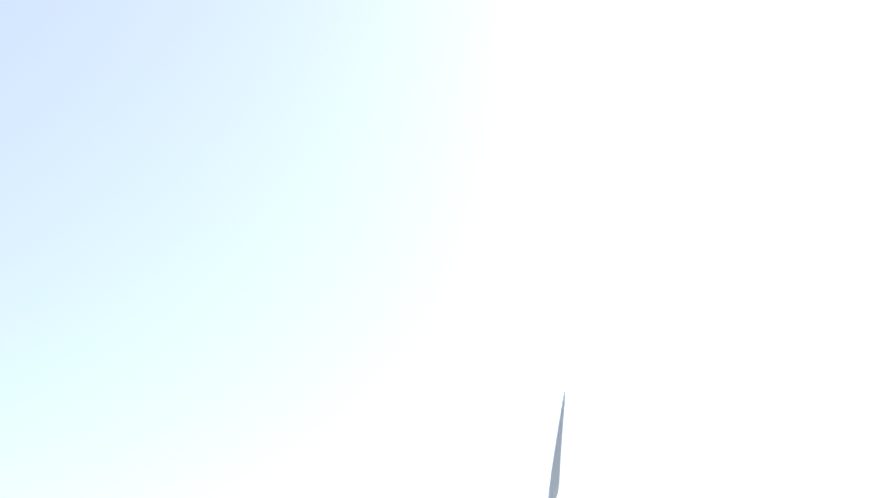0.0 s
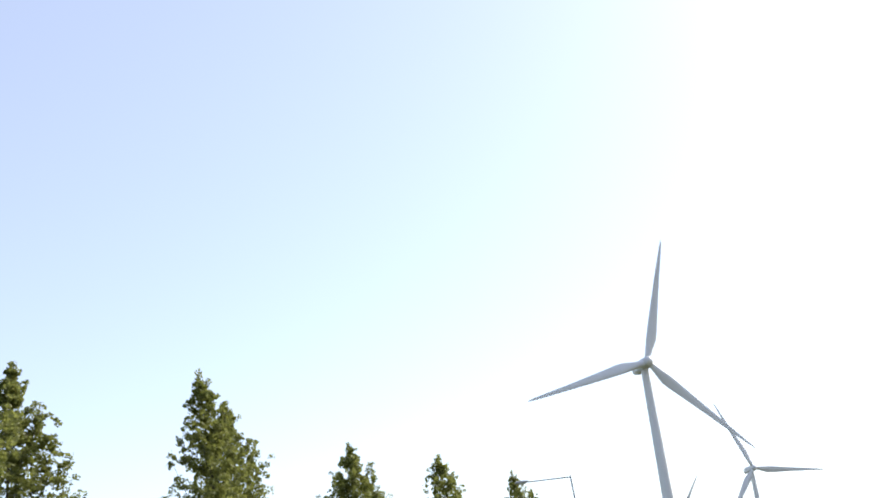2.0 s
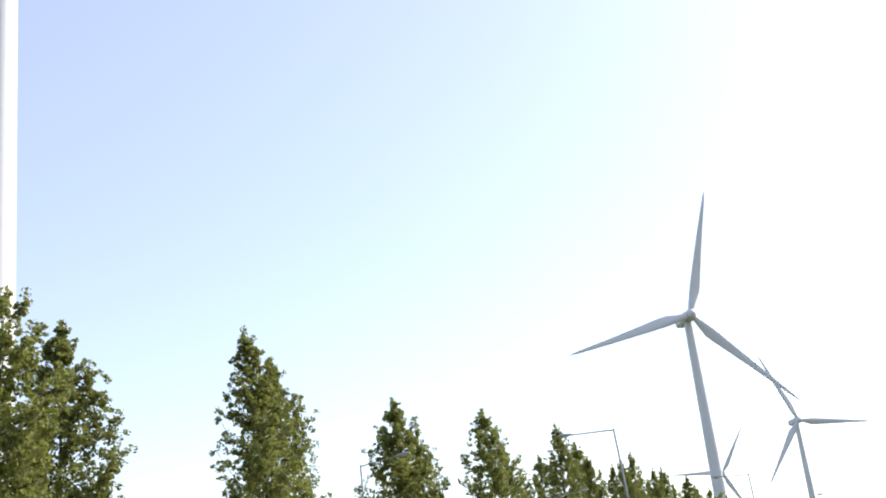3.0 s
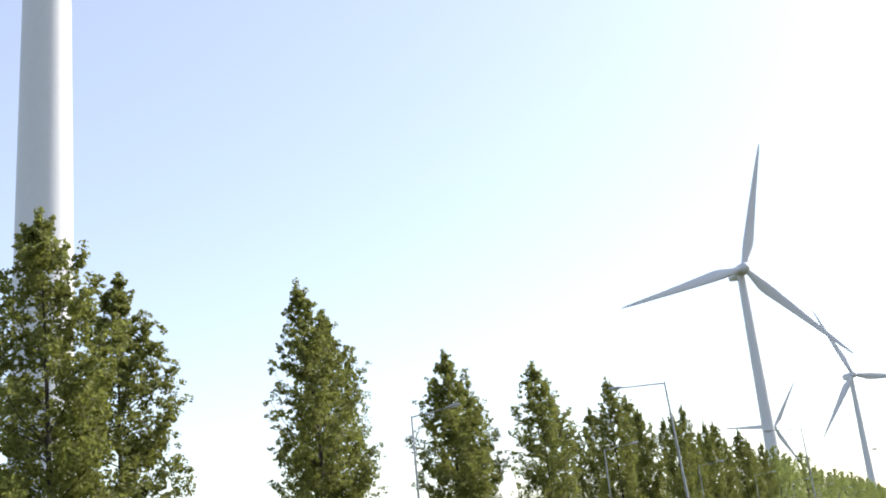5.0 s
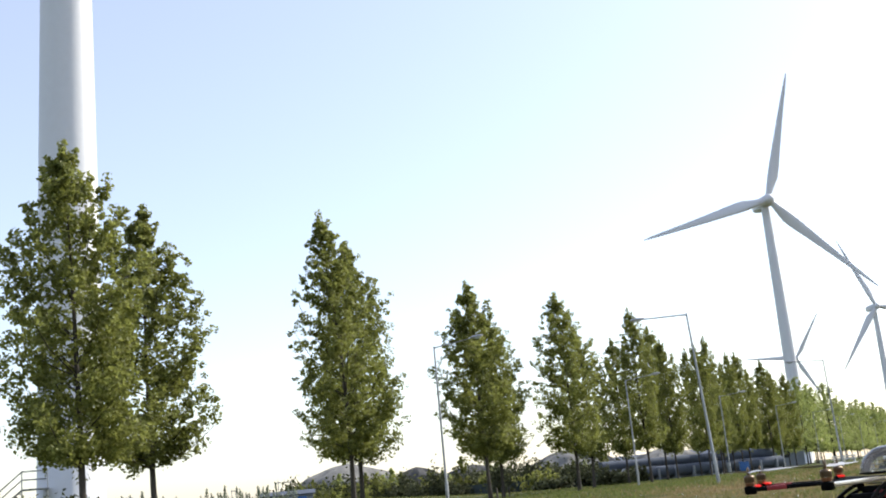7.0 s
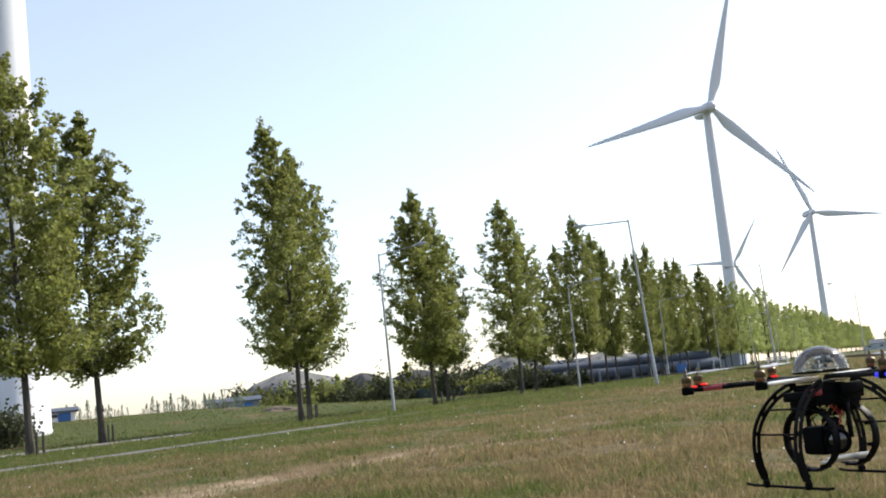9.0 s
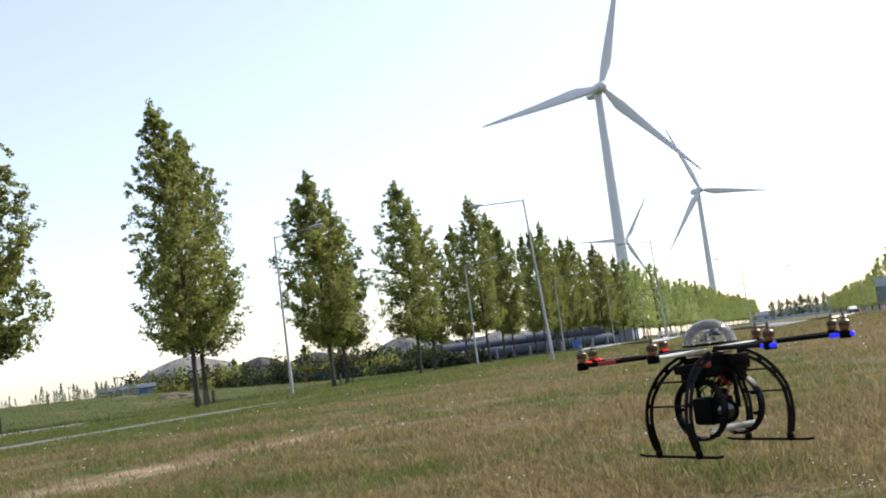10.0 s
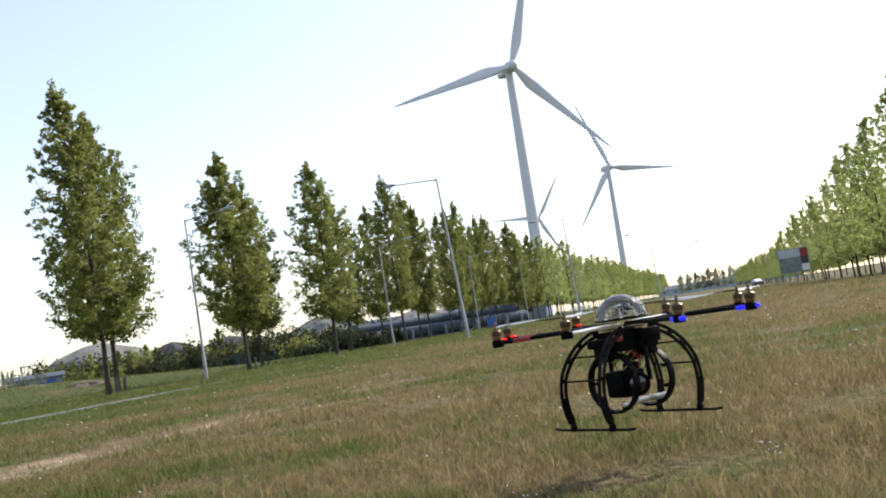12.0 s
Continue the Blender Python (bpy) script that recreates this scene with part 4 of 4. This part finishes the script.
    lathe(bm, [(0.038, 0.0), (0.042, 0.004), (0.042, 0.05), (0.047, 0.055), (0.047, 0.078), (0.040, 0.080), (0.036, 0.070)], 28,
          Matrix.Translation((-0.02, -0.05, 0.158)) @ Matrix.Rotation(radians(90), 4, "X") @ Matrix.Rotation(radians(-38), 4, "Y"))
    part("lens_barrel", bm, PLASTIC, gimbal)
    bm = bmesh.new()
    lathe(bm, [(0.001, 0.074), (0.02, 0.073), (0.036, 0.069), (0.036, 0.068)], 24,
          Matrix.Translation((-0.02, -0.05, 0.158)) @ Matrix.Rotation(radians(90), 4, "X") @ Matrix.Rotation(radians(-38), 4, "Y"))
    part("front_lens", bm, LENS, gimbal)
    bm = bmesh.new()
    box(bm, 0.03, -0.02, 0.078, 0.20, 0.05, 0.006, bevel=0.002)
    box(bm, 0.03, -0.044, 0.088, 0.20, 0.004, 0.022, bevel=0.001)
    part("tray", bm, ALU, gimbal, "silver aluminium camera tray")
    for x, y, z in ((0.09, 0.05, 0.26), (-0.06, 0.06, 0.30), (0.07, -0.06, 0.30)):
        bm = bmesh.new()
        box(bm, x, y, z, 0.04, 0.02, 0.036, bevel=0.003)
        part("servo", bm, PLASTIC, gimbal)
    rng = random.Random(4)
    for i in range(22):
        a = rng.uniform(0, 6.28)
        p0 = Vector((0.06 * math.cos(a), 0.06 * math.sin(a), HUB - 0.06))
        p3 = Vector((rng.uniform(-0.09, 0.12), rng.uniform(-0.08, 0.08), rng.uniform(0.19, 0.27)))
        p1 = p0 + Vector((0.06 * math.cos(a), 0.06 * math.sin(a), -0.03))
        p2 = p3 + Vector((rng.uniform(-0.04, 0.04), rng.uniform(-0.04, 0.04), 0.03))
        pts = [(1 - t) ** 3 * p0 + 3 * t * (1 - t) ** 2 * p1 + 3 * t * t * (1 - t) * p2 + t ** 3 * p3 for t in (j / 8 for j in range(9))]
        bm = bmesh.new()
        tube(bm, pts, 0.0022, 6)
        part("cable", bm, (PLASTIC, PLASTIC, WIRE_RED, PLASTIC, WIRE_YELLOW)[i % 5], gimbal)


drone()

# ---- grass and flowers ----
def meadow(count, near, far, seed, tall, wide, half=33):
    """Single bent grass blades over the part of the field that lies before the camera."""
    rng = np.random.default_rng(seed)
    r = near * (far / near) ** (rng.uniform(0, 1, count) ** 0.8)
    az = np.radians(rng.uniform(-half, half, count))
    x, y = r * np.sin(az), r * np.cos(az)
    w = x * W.x + y * W.y
    strip_off = np.abs((y - 10.5) * 0.53 - (x + 2.6) * 0.85) + rng.normal(0, 0.15, count)
    worn = np.array([noise.noise((p * 0.8, q * 0.8, 7.0)) + 0.6 * noise.noise((p * 2.6, q * 2.6, 1.0)) for p, q in zip(x, y)])
    s = x * U.x + y * U.y
    keep = ~((w > 16.6) & (w < 18.5) & (s < 40)) & ~((w > 29.3) & (w < 31.5) & (s < 41)) & ~((strip_off < 0.25 + 0.9 * worn) & (np.abs((x + 2.6) * 0.53 + (y - 10.5) * 0.85) < 2.8) & (rng.uniform(0, 1, count) < 0.7))
    x, y, r = x[keep], y[keep], r[keep]
    z = np.array([height(a, b) for a, b in zip(x, y)]) - 0.005
    k = len(x)
    tuft = np.array([noise.noise((a * 0.9, b * 0.9, 2.0)) for a, b in zip(x, y)])
    h = tall * rng.uniform(0.35, 1.15, k) * np.clip(1 + 1.3 * tuft, 0.35, 2.2) * np.where(rng.uniform(0, 1, k) > 0.965, 1.9, 1.0)
    bw = wide * rng.uniform(0.6, 1.3, k) * (0.6 + r / near * 0.42)
    a = rng.uniform(0, 2 * np.pi, k)
    lean = rng.uniform(0.1, 0.9, k) * h
    b = rng.uniform(0, 2 * np.pi, k)
    base = np.stack([x, y, z], 1)
    side = np.stack([np.cos(a) * bw, np.sin(a) * bw, np.zeros(k)], 1)
    tip = base + np.stack([np.cos(b) * lean, np.sin(b) * lean, h], 1)
    mid = base + np.stack([np.cos(b) * lean * 0.3, np.sin(b) * lean * 0.3, h * 0.6], 1)
    v = np.stack([base - side, base + side, mid + side * 0.7, mid - side * 0.7, tip], 1).reshape(-1, 3)
    i = np.arange(k)[:, None] * 5
    f = np.concatenate([i + [0, 1, 2], i + [0, 2, 3], i + [3, 2, 4]], axis=1).reshape(-1, 3)
    ob = raw("grass", v, f, BLADES)
    tagged(ob, "short dry and green meadow grass", "grass", kind="stuff")


meadow(190000, 1.6, 9.0, 1, 0.050, 0.0016)
meadow(150000, 8.0, 40.0, 2, 0.060, 0.005)
meadow(90000, 36.0, 130.0, 3, 0.10, 0.02)
meadow(90000, 0.4, 14.0, 4, 0.055, 0.0012, 180)


def flowers(count, seed):
    """Small white flower heads scattered in the turf."""
    rng = random.Random(seed)
    bm = bmesh.new()
    for _ in range(count):
        az, r = rng.uniform(-30, 30), 5.0 * 10 ** (rng.uniform(0, 1) ** 0.7)
        p = seen(az, r)
        w = p.dot(W)
        if 15.2 < w < 19.2:
            continue
        h, s = rng.uniform(0.015, 0.035), rng.uniform(0.003, 0.005) * (1 + r / 9)
        lathe(bm, [(s * 0.3, h), (s, h + s * 0.3), (s * 0.8, h + s), (s * 0.2, h + s * 1.3)], 6, Matrix.Translation(p))
    for az, d, k in ((20.6, 4.1, 14), (19.0, 4.6, 6), (8.0, 3.9, 6), (3.0, 5.5, 5)):      # denser clumps
        for _ in range(k):
            p = seen(az + rng.gauss(0, 1.5), d + rng.gauss(0, 0.12))
            s = rng.uniform(0.002, 0.004)
            lathe(bm, [(s * 0.3, 0.03), (s, 0.03 + s * 0.3), (s * 0.8, 0.03 + s), (s * 0.2, 0.03 + s * 1.3)], 6, Matrix.Translation(p + Vector((0, 0, rng.uniform(0, 0.03)))))
    tagged(part("meadow_flowers", bm, WHITE), "small white flowers scattered through the grass", "flowers", kind="stuff")


flowers(150, 3)
